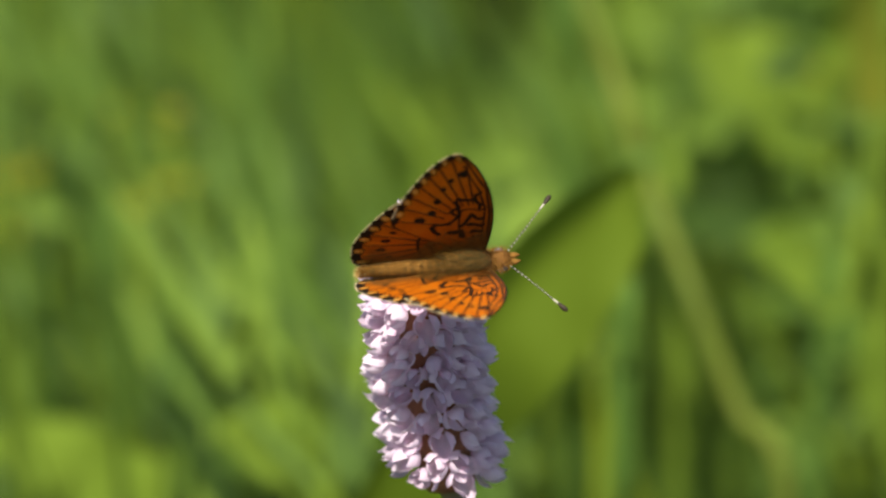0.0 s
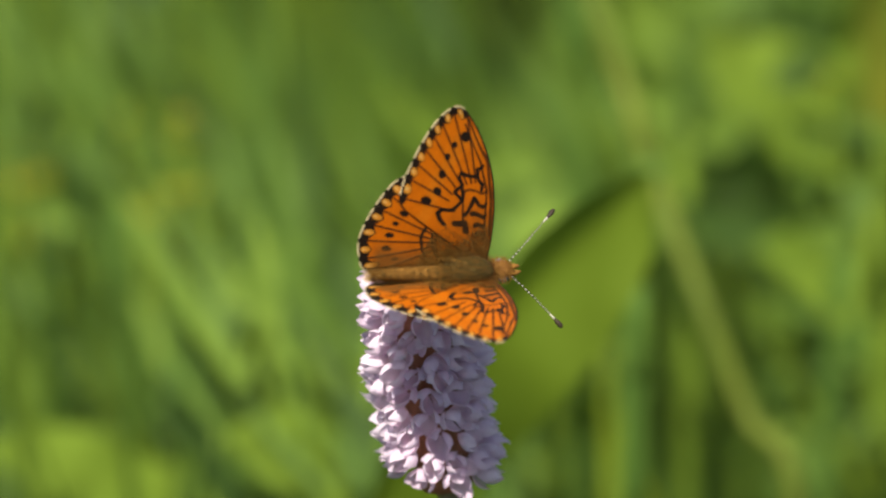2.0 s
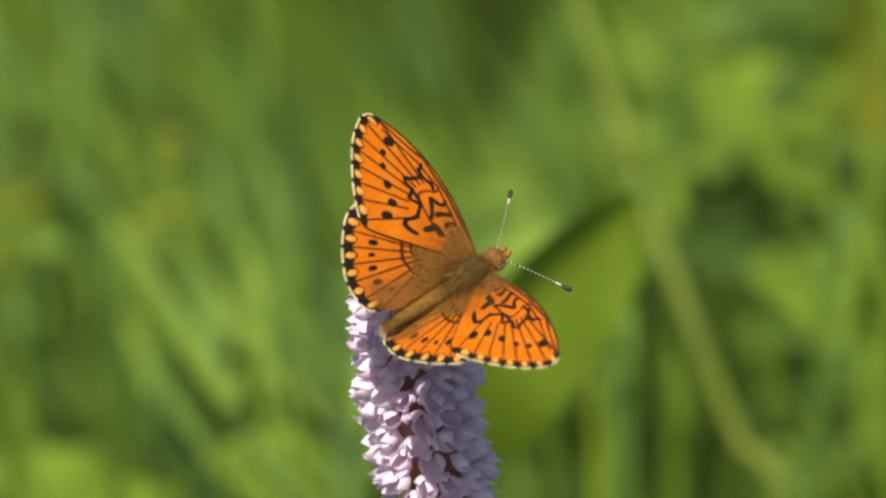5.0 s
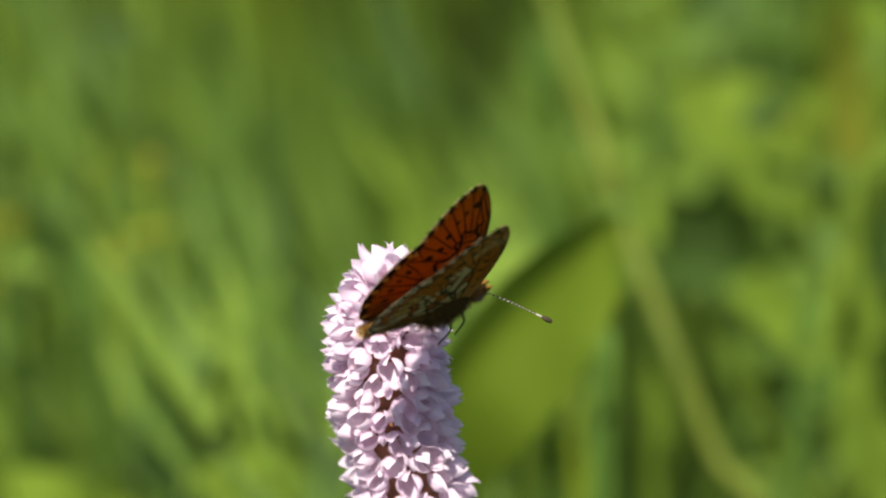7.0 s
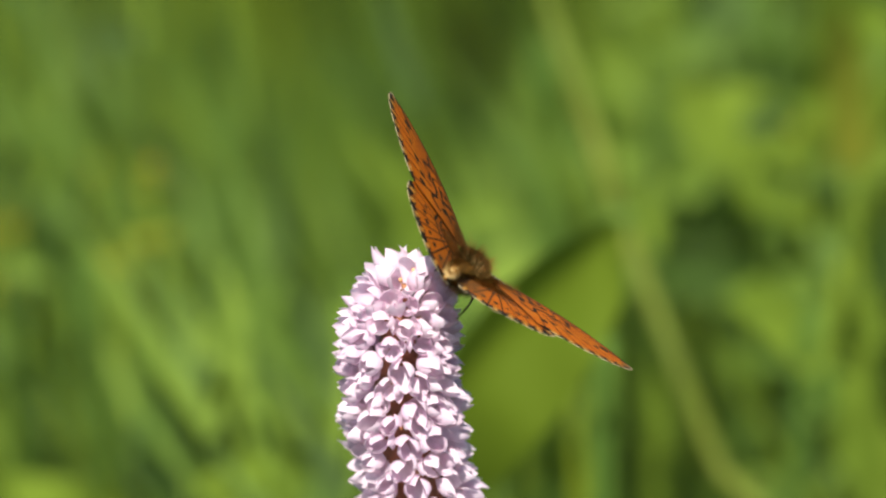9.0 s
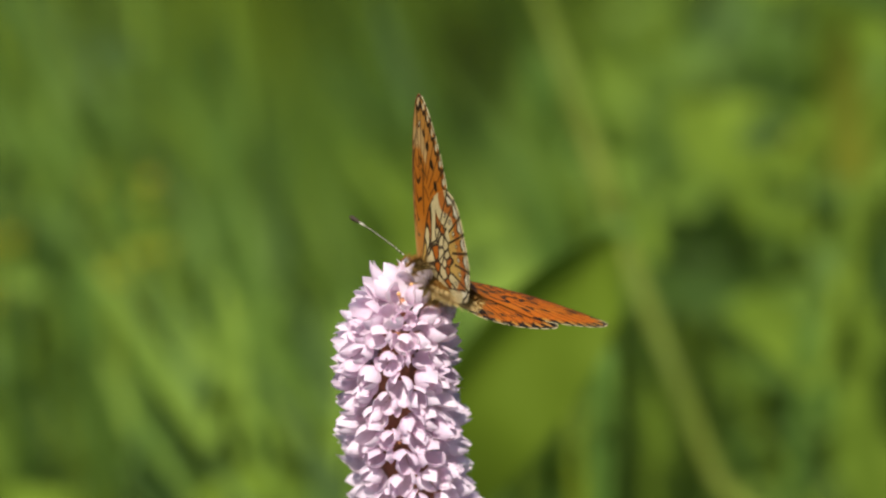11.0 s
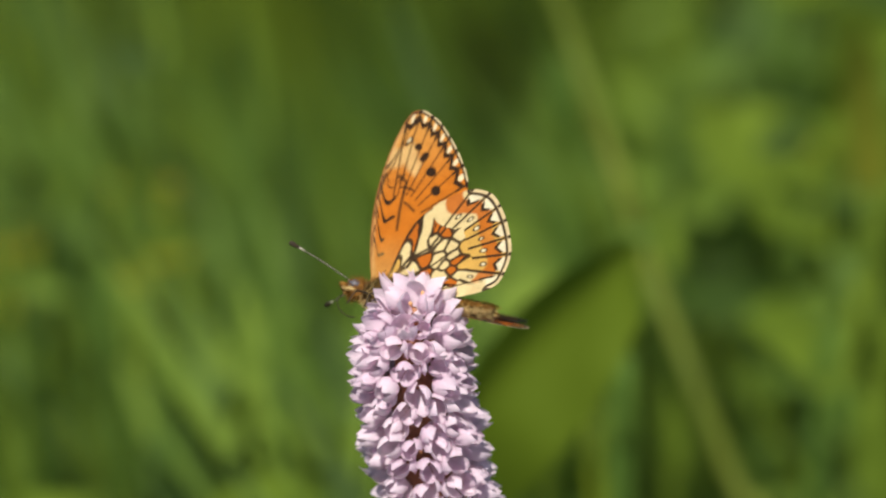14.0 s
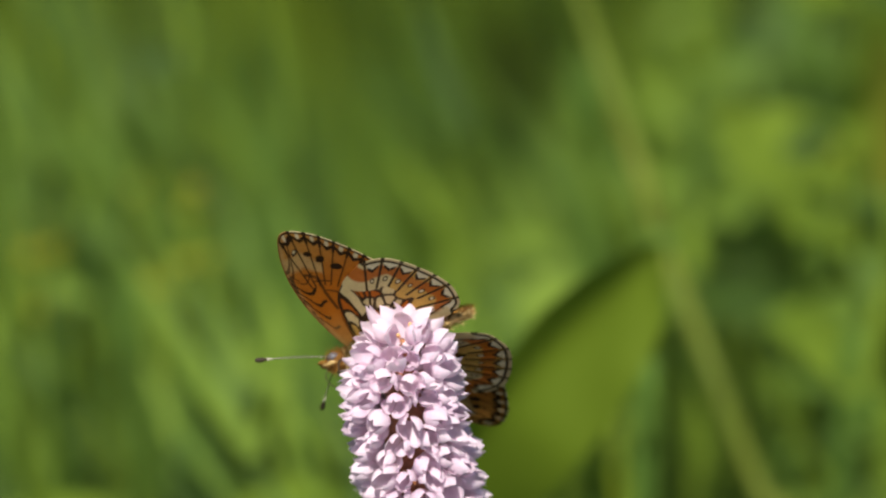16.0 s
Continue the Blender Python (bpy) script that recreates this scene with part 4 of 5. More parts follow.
def antenna(side):
    """A feeler with its root at its own origin."""
    tip = ant_rest(side) * 128
    path = smooth_path([Vector((0, 0, 0)), tip * 0.35 + Vector((2, 2 * side, 4)), tip * 0.7 + Vector((1, 1 * side, 3)), tip], 12)
    shaft = part("antenna", mesh_of("antenna", *tube([p * UNIT for p in path], 1.05 * UNIT, 8), BANDED), butterfly, "thin banded antenna with a dark club")
    for k in range(3, len(path) - 2, 2):
        d = (path[k + 1] - path[k]) * 0.34
        part("pale_ring", mesh_of("pale_ring", *tube([(path[k] - d) * UNIT, (path[k] + d) * UNIT], 1.2 * UNIT, 8), PALE), shaft)
    d = (tip - path[-4]).normalized()
    part("club", mesh_of("club", *tube([(tip + d * q) * UNIT for q in (-14, -8, -2, 5, 10, 12)], [q * UNIT for q in (1.4, 2.6, 4.2, 4.8, 3.2, 0.8)], 12), CHITIN), shaft, "dark spoon-shaped club")
    part("club_neck", mesh_of("club_neck", *tube([(tip + d * q) * UNIT for q in (-22, -15, -8)], [q * UNIT for q in (1.2, 1.8, 2.4)], 12), PALE), shaft, "white neck of the club")
    return shaft


def aim(side, x, y, z):
    """A feeler's pose on the head, pointing along x, y, z of the body."""
    turn = ant_rest(side).rotation_difference(Vector((x, y, z))).to_matrix().to_4x4()
    return Matrix.Translation(Vector((82, 6 * side, 4)) * UNIT) @ turn


antenna_l = antenna(1)
antenna_r = antenna(-1)


part("proboscis", mesh_of("proboscis", *tube([p * UNIT for p in smooth_path([Vector((90, 0, -9)), Vector((96, 0, -34)), Vector((76, 0, -58)), Vector((52, 0, -66)), Vector((40, 0, -64))], 8)], 1.0 * UNIT, 8), CHITIN), head, "thin dark bent proboscis")


def leg(x, side, knee, foot):
    path = smooth_path([Vector((x, 10 * side, -16)), Vector(knee), Vector(foot)], 6)
    part("leg", mesh_of("leg", *tube([p * UNIT for p in path], [(2.6 - 1.4 * k / (len(path) - 1)) * UNIT for k in range(len(path))], 8), CHITIN), butterfly, "thin dark brown leg")


for side in (1, -1):
    leg(28, side, (45, 34 * side, -32), (40, 42 * side, -72))
    leg(6, side, (10, 40 * side, -34), (0, 46 * side, -76))


def motions():
    walk(flower, [
        (0.0, sway(0.00253, 0.00076, 0.00033, -3.70)),
        (0.5, sway(0.00183, 0.00056, 0.00080, -3.70)),
        (1.0, sway(0.00132, 0.00068, 0.00105, -3.70)),
        (1.5, sway(0.00300, 0.00053, 0.00073, -4.20)),
        (2.0, sway(0.00126, 0.00073, 0.00117, -4.20)),
        (2.5, sway(0.00237, 0.00058, 0.00085, -4.20)),
        (3.0, sway(0.00122, 0.00062, 0.00094, -4.20)),
        (3.5, sway(0.00138, 0.00066, 0.00102, -4.20)),
        (6.0, sway(0.00097, 0.00054, 0.00117, -2.20)),
        (6.5, sway(0.00083, 0.00057, 0.00122, -2.20)),
        (7.0, sway(0.00090, 0.00057, 0.00123, -2.20)),
        (7.5, sway(0.00062, 0.00046, 0.00100, -2.20)),
        (8.0, sway(0.00090, 0.00060, 0.00129, -2.60)),
        (8.5, sway(0.00125, 0.00053, 0.00114, -3.00)),
        (9.0, sway(0.00205, 0.00072, 0.00155, -3.40)),
        (11.5, sway(0.00198, 0.00063, 0.00136, -3.33)),
        (12.0, sway(0.00138, 0.00087, 0.00187, -2.06)),
        (12.5, sway(0.00127, 0.00052, 0.00112, -1.04)),
        (13.0, sway(0.00117, 0.00059, 0.00126, -1.04)),
        (13.5, sway(0.00000, 0.00000, 0.00000, 0.00)),
        (14.0, sway(0.00183, 0.00051, 0.00109, 0.78)),
        (14.5, sway(0.00200, 0.00055, 0.00118, -0.79)),
        (15.0, sway(0.00065, -0.00117, -0.00250, 1.54)),
        (15.5, sway(0.00154, -0.00026, -0.00056, 0.65)),
        (16.0, sway(-0.00174, -0.00085, -0.00182, 3.28)),
    ])
    walk(butterfly, [
        (0.0, pose(0.00106, -0.00904, 0.51336, 54.1, 4.1, 22.6)),
        (0.2, pose(0.00022, -0.00903, 0.51199, 54.0, 1.6, 24.1)),
        (0.4, pose(0.00143, -0.00902, 0.51256, 52.8, 1.1, 26.0)),
        (0.5, pose(0.00101, -0.00901, 0.51260, 50.6, 1.7, 25.0)),
        (0.6, pose(-0.00031, -0.00900, 0.51298, 49.7, 0.3, 26.5)),
        (0.8, pose(0.00134, -0.00899, 0.51368, 48.8, 0.8, 28.1)),
        (1.0, pose(-0.00025, -0.00898, 0.51372, 50.1, 1.0, 28.1)),
        (1.2, pose(0.00076, -0.00896, 0.51297, 52.4, 5.7, 28.6)),
        (1.4, pose(0.00171, -0.00895, 0.51145, 51.0, 6.7, 23.0)),
        (1.5, pose(0.00287, -0.00894, 0.51187, 50.3, 5.5, 24.3)),
        (1.6, pose(0.00118, -0.00893, 0.51342, 49.1, 5.3, 26.5)),
        (1.8, pose(0.00156, -0.00892, 0.51228, 47.0, 8.1, 28.0)),
        (2.0, pose(0.00038, -0.00891, 0.51311, 47.2, 8.6, 28.5)),
        (2.2, pose(0.00092, -0.00890, 0.51250, 45.7, 8.8, 27.6)),
        (2.4, pose(0.00051, -0.00889, 0.51233, 45.7, 8.5, 28.1)),
        (2.5, pose(0.00157, -0.00888, 0.51211, 46.0, 9.7, 28.1)),
        (2.6, pose(0.00083, -0.00887, 0.51265, 46.0, 9.5, 30.0)),
        (2.8, pose(0.00080, -0.00886, 0.51199, 45.8, 8.9, 32.9)),
        (3.0, pose(0.00077, -0.00885, 0.51273, 48.0, 10.0, 30.0)),
        (3.2, pose(0.00139, -0.00884, 0.51297, 47.4, 10.9, 30.2)),
        (3.4, pose(-0.00044, -0.00882, 0.51403, 46.8, 6.7, 31.6)),
        (3.5, pose(0.00124, -0.00882, 0.51385, 48.5, -0.6, 34.9)),
        (3.6, pose(0.00232, -0.00881, 0.51415, 46.9, -10.5, 44.8)),
        (3.7, pose(0.00146, -0.00880, 0.51540, 44.5, -11.5, 44.8)),
        (5.8, pose(0.00166, -0.00867, 0.51447, 34.8, -11.2, 39.4)),
        (6.0, pose(0.00169, -0.00865, 0.51520, 37.2, -2.9, 37.2)),
        (6.2, pose(0.00128, -0.00864, 0.51460, 36.4, -6.5, 42.2)),
        (6.4, pose(0.00128, -0.00863, 0.51513, 37.7, -4.2, 45.0)),
        (6.5, pose(0.00104, -0.00862, 0.51524, 39.1, -4.1, 42.9)),
        (6.7, pose(0.00131, -0.00861, 0.51417, 37.0, 3.8, 46.8)),
        (7.0, pose(0.00146, -0.00859, 0.51449, 40.6, -1.0, 41.9)),
        (7.5, pose(0.00154, -0.00784, 0.51402, 39.1, 0.3, 43.8)),
        (8.0, pose(0.00342, -0.00656, 0.51577, 42.0, -7.5, 41.6)),
        (8.2, pose(0.00449, -0.00520, 0.51670, 41.6, -6.4, 57.2)),
        (8.3, pose(0.00325, -0.00453, 0.51687, 42.8, -6.0, 64.5)),
        (8.4, pose(0.00354, -0.00402, 0.51565, 41.7, -4.1, 66.1)),
        (8.5, pose(0.00327, -0.00352, 0.51636, 42.6, -1.7, 66.6)),
        (8.6, pose(0.00417, -0.00302, 0.51676, 42.5, -1.3, 67.7)),
        (8.7, pose(0.00305, -0.00252, 0.51647, 41.2, 1.5, 68.7)),
        (8.8, pose(0.00251, -0.00202, 0.51573, 41.3, 8.9, 67.9)),
        (9.0, pose(0.00414, -0.00101, 0.51558, 40.1, 20.6, 76.5)),
        (9.1, pose(0.00223, -0.00051, 0.51526, 38.1, 11.0, 79.0)),
        (9.2, pose(0.00052, -0.00001, 0.51507, 36.8, 9.8, 77.2)),
        (11.3, pose(-0.00016, 0.00226, 0.51476, 55.9, 3.5, 114.5)),
        (11.5, pose(-0.00000, 0.00286, 0.51408, 54.6, -2.5, 113.6)),
        (11.7, pose(-0.00029, 0.00346, 0.51456, 53.8, 2.4, 118.5)),
        (11.9, pose(-0.00260, 0.00407, 0.51469, 54.2, 10.8, 130.5)),
        (12.0, pose(-0.00252, 0.00437, 0.51410, 52.6, 16.8, 133.5)),
        (12.1, pose(-0.00358, 0.00449, 0.51377, 52.0, 14.8, 136.5)),
        (12.3, pose(-0.00380, 0.00473, 0.51390, 52.8, 9.8, 138.3)),
        (12.5, pose(-0.00516, 0.00497, 0.51280, 52.7, 12.0, 137.8)),
        (12.7, pose(-0.00570, 0.00497, 0.51520, 48.7, 13.7, 142.1)),
        (13.0, pose(-0.00570, 0.00497, 0.51374, 54.8, 12.3, 150.1)),
        (13.1, pose(-0.00625, 0.00497, 0.51242, 55.9, 10.0, 148.2)),
        (13.3, pose(-0.00568, 0.00497, 0.51306, 59.3, 3.1, 150.9)),
        (13.5, pose(-0.00669, 0.00497, 0.51224, 60.4, 4.0, 149.4)),
        (13.7, pose(-0.00435, 0.00497, 0.51378, 61.0, -0.1, 148.3)),
        (14.0, pose(-0.00627, 0.00497, 0.51189, 67.0, 2.1, 146.0)),
        (14.2, pose(-0.00832, 0.00497, 0.51009, 58.6, 9.1, 156.7)),
        (14.5, pose(-0.00702, 0.00497, 0.51222, 52.5, 16.1, 160.9)),
        (14.8, pose(-0.00874, 0.00495, 0.51074, 42.9, 32.2, 153.7)),
        (15.0, pose(-0.01029, 0.00494, 0.50710, 53.8, 24.2, 163.7)),
        (15.2, pose(-0.00954, 0.00494, 0.51083, 46.9, 26.1, 158.2)),
        (15.3, pose(-0.00987, 0.00495, 0.50882, 48.0, 24.5, 159.9)),
        (15.5, pose(-0.00898, 0.00495, 0.50961, 44.4, 27.7, 154.1)),
        (15.7, pose(-0.01016, 0.00494, 0.50774, 47.6, 21.4, 156.0)),
        (16.0, pose(-0.01106, 0.00493, 0.50577, 56.6, 24.7, 160.4)),
    ])
    walk(forewing_l, [
        (0.0, hinge(FORE_BASE, 1, 64.9, -3.5)),
        (0.2, hinge(FORE_BASE, 1, 56.0, -4.4)),
        (0.4, hinge(FORE_BASE, 1, 45.1, -2.3)),
        (0.5, hinge(FORE_BASE, 1, 37.9, -1.8)),
        (0.6, hinge(FORE_BASE, 1, 50.1, -1.4)),
        (0.8, hinge(FORE_BASE, 1, 41.4, -1.3)),
        (1.0, hinge(FORE_BASE, 1, 40.9, -2.9)),
        (1.2, hinge(FORE_BASE, 1, 62.1, -4.7)),
        (1.4, hinge(FORE_BASE, 1, 57.7, -2.6)),
        (1.5, hinge(FORE_BASE, 1, 52.3, -0.7)),
        (1.6, hinge(FORE_BASE, 1, 62.8, -0.5)),
        (1.8, hinge(FORE_BASE, 1, 38.7, 1.2)),
        (2.0, hinge(FORE_BASE, 1, 46.6, 0.0)),
        (2.2, hinge(FORE_BASE, 1, 56.1, -1.4)),
        (2.4, hinge(FORE_BASE, 1, 36.8, 3.5)),
        (2.5, hinge(FORE_BASE, 1, 55.4, -0.7)),
        (2.6, hinge(FORE_BASE, 1, 50.7, 0.1)),
        (2.8, hinge(FORE_BASE, 1, 53.1, 4.2)),
        (3.0, hinge(FORE_BASE, 1, 38.4, 2.5)),
        (3.2, hinge(FORE_BASE, 1, 49.8, 2.1)),
        (3.4, hinge(FORE_BASE, 1, 27.8, 3.1)),
        (3.5, hinge(FORE_BASE, 1, 51.4, 0.8)),
        (3.6, hinge(FORE_BASE, 1, 20.3, 15.1)),
        (3.7, hinge(FORE_BASE, 1, 20.3, 9.2)),
        (5.8, hinge(FORE_BASE, 1, 36.8, 10.9)),
        (6.0, hinge(FORE_BASE, 1, 55.9, 3.0)),
        (6.2, hinge(FORE_BASE, 1, 43.8, 12.5)),
        (6.4, hinge(FORE_BASE, 1, 66.0, 3.5)),
        (6.5, hinge(FORE_BASE, 1, 54.1, 3.2)),
        (6.7, hinge(FORE_BASE, 1, 88.9, 9.9)),
        (7.0, hinge(FORE_BASE, 1, 78.3, 5.2)),
        (7.5, hinge(FORE_BASE, 1, 81.4, 7.3)),
        (8.0, hinge(FORE_BASE, 1, 69.5, 8.3)),
        (8.2, hinge(FORE_BASE, 1, 65.9, 5.8)),
        (8.3, hinge(FORE_BASE, 1, 30.4, 8.5)),
        (8.4, hinge(FORE_BASE, 1, 56.0, 7.0)),
        (8.5, hinge(FORE_BASE, 1, 50.1, 10.8)),
        (8.6, hinge(FORE_BASE, 1, 24.0, 10.0)),
        (8.7, hinge(FORE_BASE, 1, 23.1, 9.8)),
        (8.8, hinge(FORE_BASE, 1, 54.5, 11.8)),
        (9.0, hinge(FORE_BASE, 1, 21.1, 10.7)),
        (9.1, hinge(FORE_BASE, 1, 34.0, 6.7)),
        (9.2, hinge(FORE_BASE, 1, 51.4, 7.1)),
        (11.3, hinge(FORE_BASE, 1, 34.5, 13.7)),
        (11.5, hinge(FORE_BASE, 1, 58.3, 15.2)),
        (11.7, hinge(FORE_BASE, 1, 27.4, 7.0)),
        (11.9, hinge(FORE_BASE, 1, 30.2, 6.7)),
        (12.0, hinge(FORE_BASE, 1, 26.9, 12.6)),
        (12.1, hinge(FORE_BASE, 1, 45.4, 4.9)),
        (12.3, hinge(FORE_BASE, 1, 32.5, 5.4)),
        (12.5, hinge(FORE_BASE, 1, 42.7, 13.8)),
        (12.7, hinge(FORE_BASE, 1, 27.8, 6.7)),
        (13.0, hinge(FORE_BASE, 1, 16.4, 9.1)),
        (13.1, hinge(FORE_BASE, 1, 35.8, 8.2)),
        (13.3, hinge(FORE_BASE, 1, 10.8, 6.4)),
        (13.5, hinge(FORE_BASE, 1, 33.4, 11.4)),
        (13.7, hinge(FORE_BASE, 1, 4.1, 8.3)),
        (14.0, hinge(FORE_BASE, 1, 64.6, 28.0)),
        (14.2, hinge(FORE_BASE, 1, 22.8, 13.0)),
        (14.5, hinge(FORE_BASE, 1, 18.2, 9.4)),
        (14.8, hinge(FORE_BASE, 1, 30.9, 12.1)),
        (15.0, hinge(FORE_BASE, 1, 10.8, 10.4)),
        (15.2, hinge(FORE_BASE, 1, 24.7, 4.6)),
        (15.3, hinge(FORE_BASE, 1, 10.0, 7.0)),
        (15.5, hinge(FORE_BASE, 1, 26.8, 9.0)),
        (15.7, hinge(FORE_BASE, 1, 14.2, 7.2)),
        (16.0, hinge(FORE_BASE, 1, 4.4, 10.0)),
    ])
    walk(forewing_r, [
        (0.0, hinge(FORE_BASE, -1, 63.6, -4.2)),
        (0.2, hinge(FORE_BASE, -1, 54.0, -6.8)),
        (0.4, hinge(FORE_BASE, -1, 43.2, -9.2)),
        (0.5, hinge(FORE_BASE, -1, 38.9, -9.1)),
        (0.6, hinge(FORE_BASE, -1, 53.6, -5.8)),
        (0.8, hinge(FORE_BASE, -1, 42.1, -7.8)),
        (1.0, hinge(FORE_BASE, -1, 40.9, -8.2)),
        (1.2, hinge(FORE_BASE, -1, 71.4, -1.8)),
        (1.4, hinge(FORE_BASE, -1, 58.7, -2.1)),
        (1.5, hinge(FORE_BASE, -1, 50.6, -6.6)),
        (1.6, hinge(FORE_BASE, -1, 69.1, -2.9)),
        (1.8, hinge(FORE_BASE, -1, 42.6, -6.9)),
        (2.0, hinge(FORE_BASE, -1, 49.4, -6.1)),
        (2.2, hinge(FORE_BASE, -1, 59.2, -3.3)),
        (2.4, hinge(FORE_BASE, -1, 39.8, -3.6)),
        (2.5, hinge(FORE_BASE, -1, 53.9, -4.7)),
        (2.6, hinge(FORE_BASE, -1, 52.5, -5.4)),
        (2.8, hinge(FORE_BASE, -1, 60.9, -5.0)),
        (3.0, hinge(FORE_BASE, -1, 38.1, -5.6)),
        (3.2, hinge(FORE_BASE, -1, 50.7, -3.7)),
        (3.4, hinge(FORE_BASE, -1, 34.0, -5.0)),
        (3.5, hinge(FORE_BASE, -1, 55.0, -6.1)),
        (3.6, hinge(FORE_BASE, -1, 20.3, 9.7)),
        (3.7, hinge(FORE_BASE, -1, 24.3, 1.6)),
        (5.8, hinge(FORE_BASE, -1, 48.3, -3.5)),
        (6.0, hinge(FORE_BASE, -1, 59.1, -1.3)),
        (6.2, hinge(FORE_BASE, -1, 54.7, -3.9)),
        (6.4, hinge(FORE_BASE, -1, 70.5, -3.0)),
        (6.5, hinge(FORE_BASE, -1, 59.3, -1.4)),
        (6.7, hinge(FORE_BASE, -1, 92.7, 7.9)),
        (7.0, hinge(FORE_BASE, -1, 91.0, 3.5)),
        (7.5, hinge(FORE_BASE, -1, 92.6, 3.8)),
        (8.0, hinge(FORE_BASE, -1, 84.5, 6.1)),
        (8.2, hinge(FORE_BASE, -1, 70.6, 2.1)),
        (8.3, hinge(FORE_BASE, -1, 29.8, 2.1)),
        (8.4, hinge(FORE_BASE, -1, 62.4, 4.4)),
        (8.5, hinge(FORE_BASE, -1, 58.6, 5.5)),
        (8.6, hinge(FORE_BASE, -1, 21.9, 6.4)),
        (8.7, hinge(FORE_BASE, -1, 29.0, 8.4)),
        (8.8, hinge(FORE_BASE, -1, 62.9, 7.9)),
        (9.0, hinge(FORE_BASE, -1, 14.7, 10.5)),
        (9.1, hinge(FORE_BASE, -1, 40.2, 4.5)),
        (9.2, hinge(FORE_BASE, -1, 55.6, 9.5)),
        (11.3, hinge(FORE_BASE, -1, 33.6, 0.9)),
        (11.5, hinge(FORE_BASE, -1, 58.2, 3.9)),
        (11.7, hinge(FORE_BASE, -1, 25.8, 3.7)),
        (11.9, hinge(FORE_BASE, -1, 25.6, 6.8)),
        (12.0, hinge(FORE_BASE, -1, 27.5, 8.7)),
        (12.1, hinge(FORE_BASE, -1, 50.6, 5.0)),
        (12.3, hinge(FORE_BASE, -1, 30.2, 5.1)),
        (12.5, hinge(FORE_BASE, -1, 36.2, 5.9)),
        (12.7, hinge(FORE_BASE, -1, 38.4, 4.2)),
        (13.0, hinge(FORE_BASE, -1, 16.9, 6.2)),
        (13.1, hinge(FORE_BASE, -1, 35.4, 0.3)),
        (13.3, hinge(FORE_BASE, -1, 7.9, 7.4)),
        (13.5, hinge(FORE_BASE, -1, 36.5, -6.6)),
        (13.7, hinge(FORE_BASE, -1, 8.5, 7.3)),
        (14.0, hinge(FORE_BASE, -1, 42.1, 2.0)),
        (14.2, hinge(FORE_BASE, -1, 29.7, 10.7)),
        (14.5, hinge(FORE_BASE, -1, 21.7, 3.3)),
        (14.8, hinge(FORE_BASE, -1, 45.4, 3.8)),
        (15.0, hinge(FORE_BASE, -1, 1.3, 0.2)),
        (15.2, hinge(FORE_BASE, -1, 32.2, -1.7)),
        (15.3, hinge(FORE_BASE, -1, 7.3, 9.2)),
        (15.5, hinge(FORE_BASE, -1, 33.9, -2.1)),
        (15.7, hinge(FORE_BASE, -1, 17.0, 9.2)),
        (16.0, hinge(FORE_BASE, -1, 2.2, 2.7)),
    ])
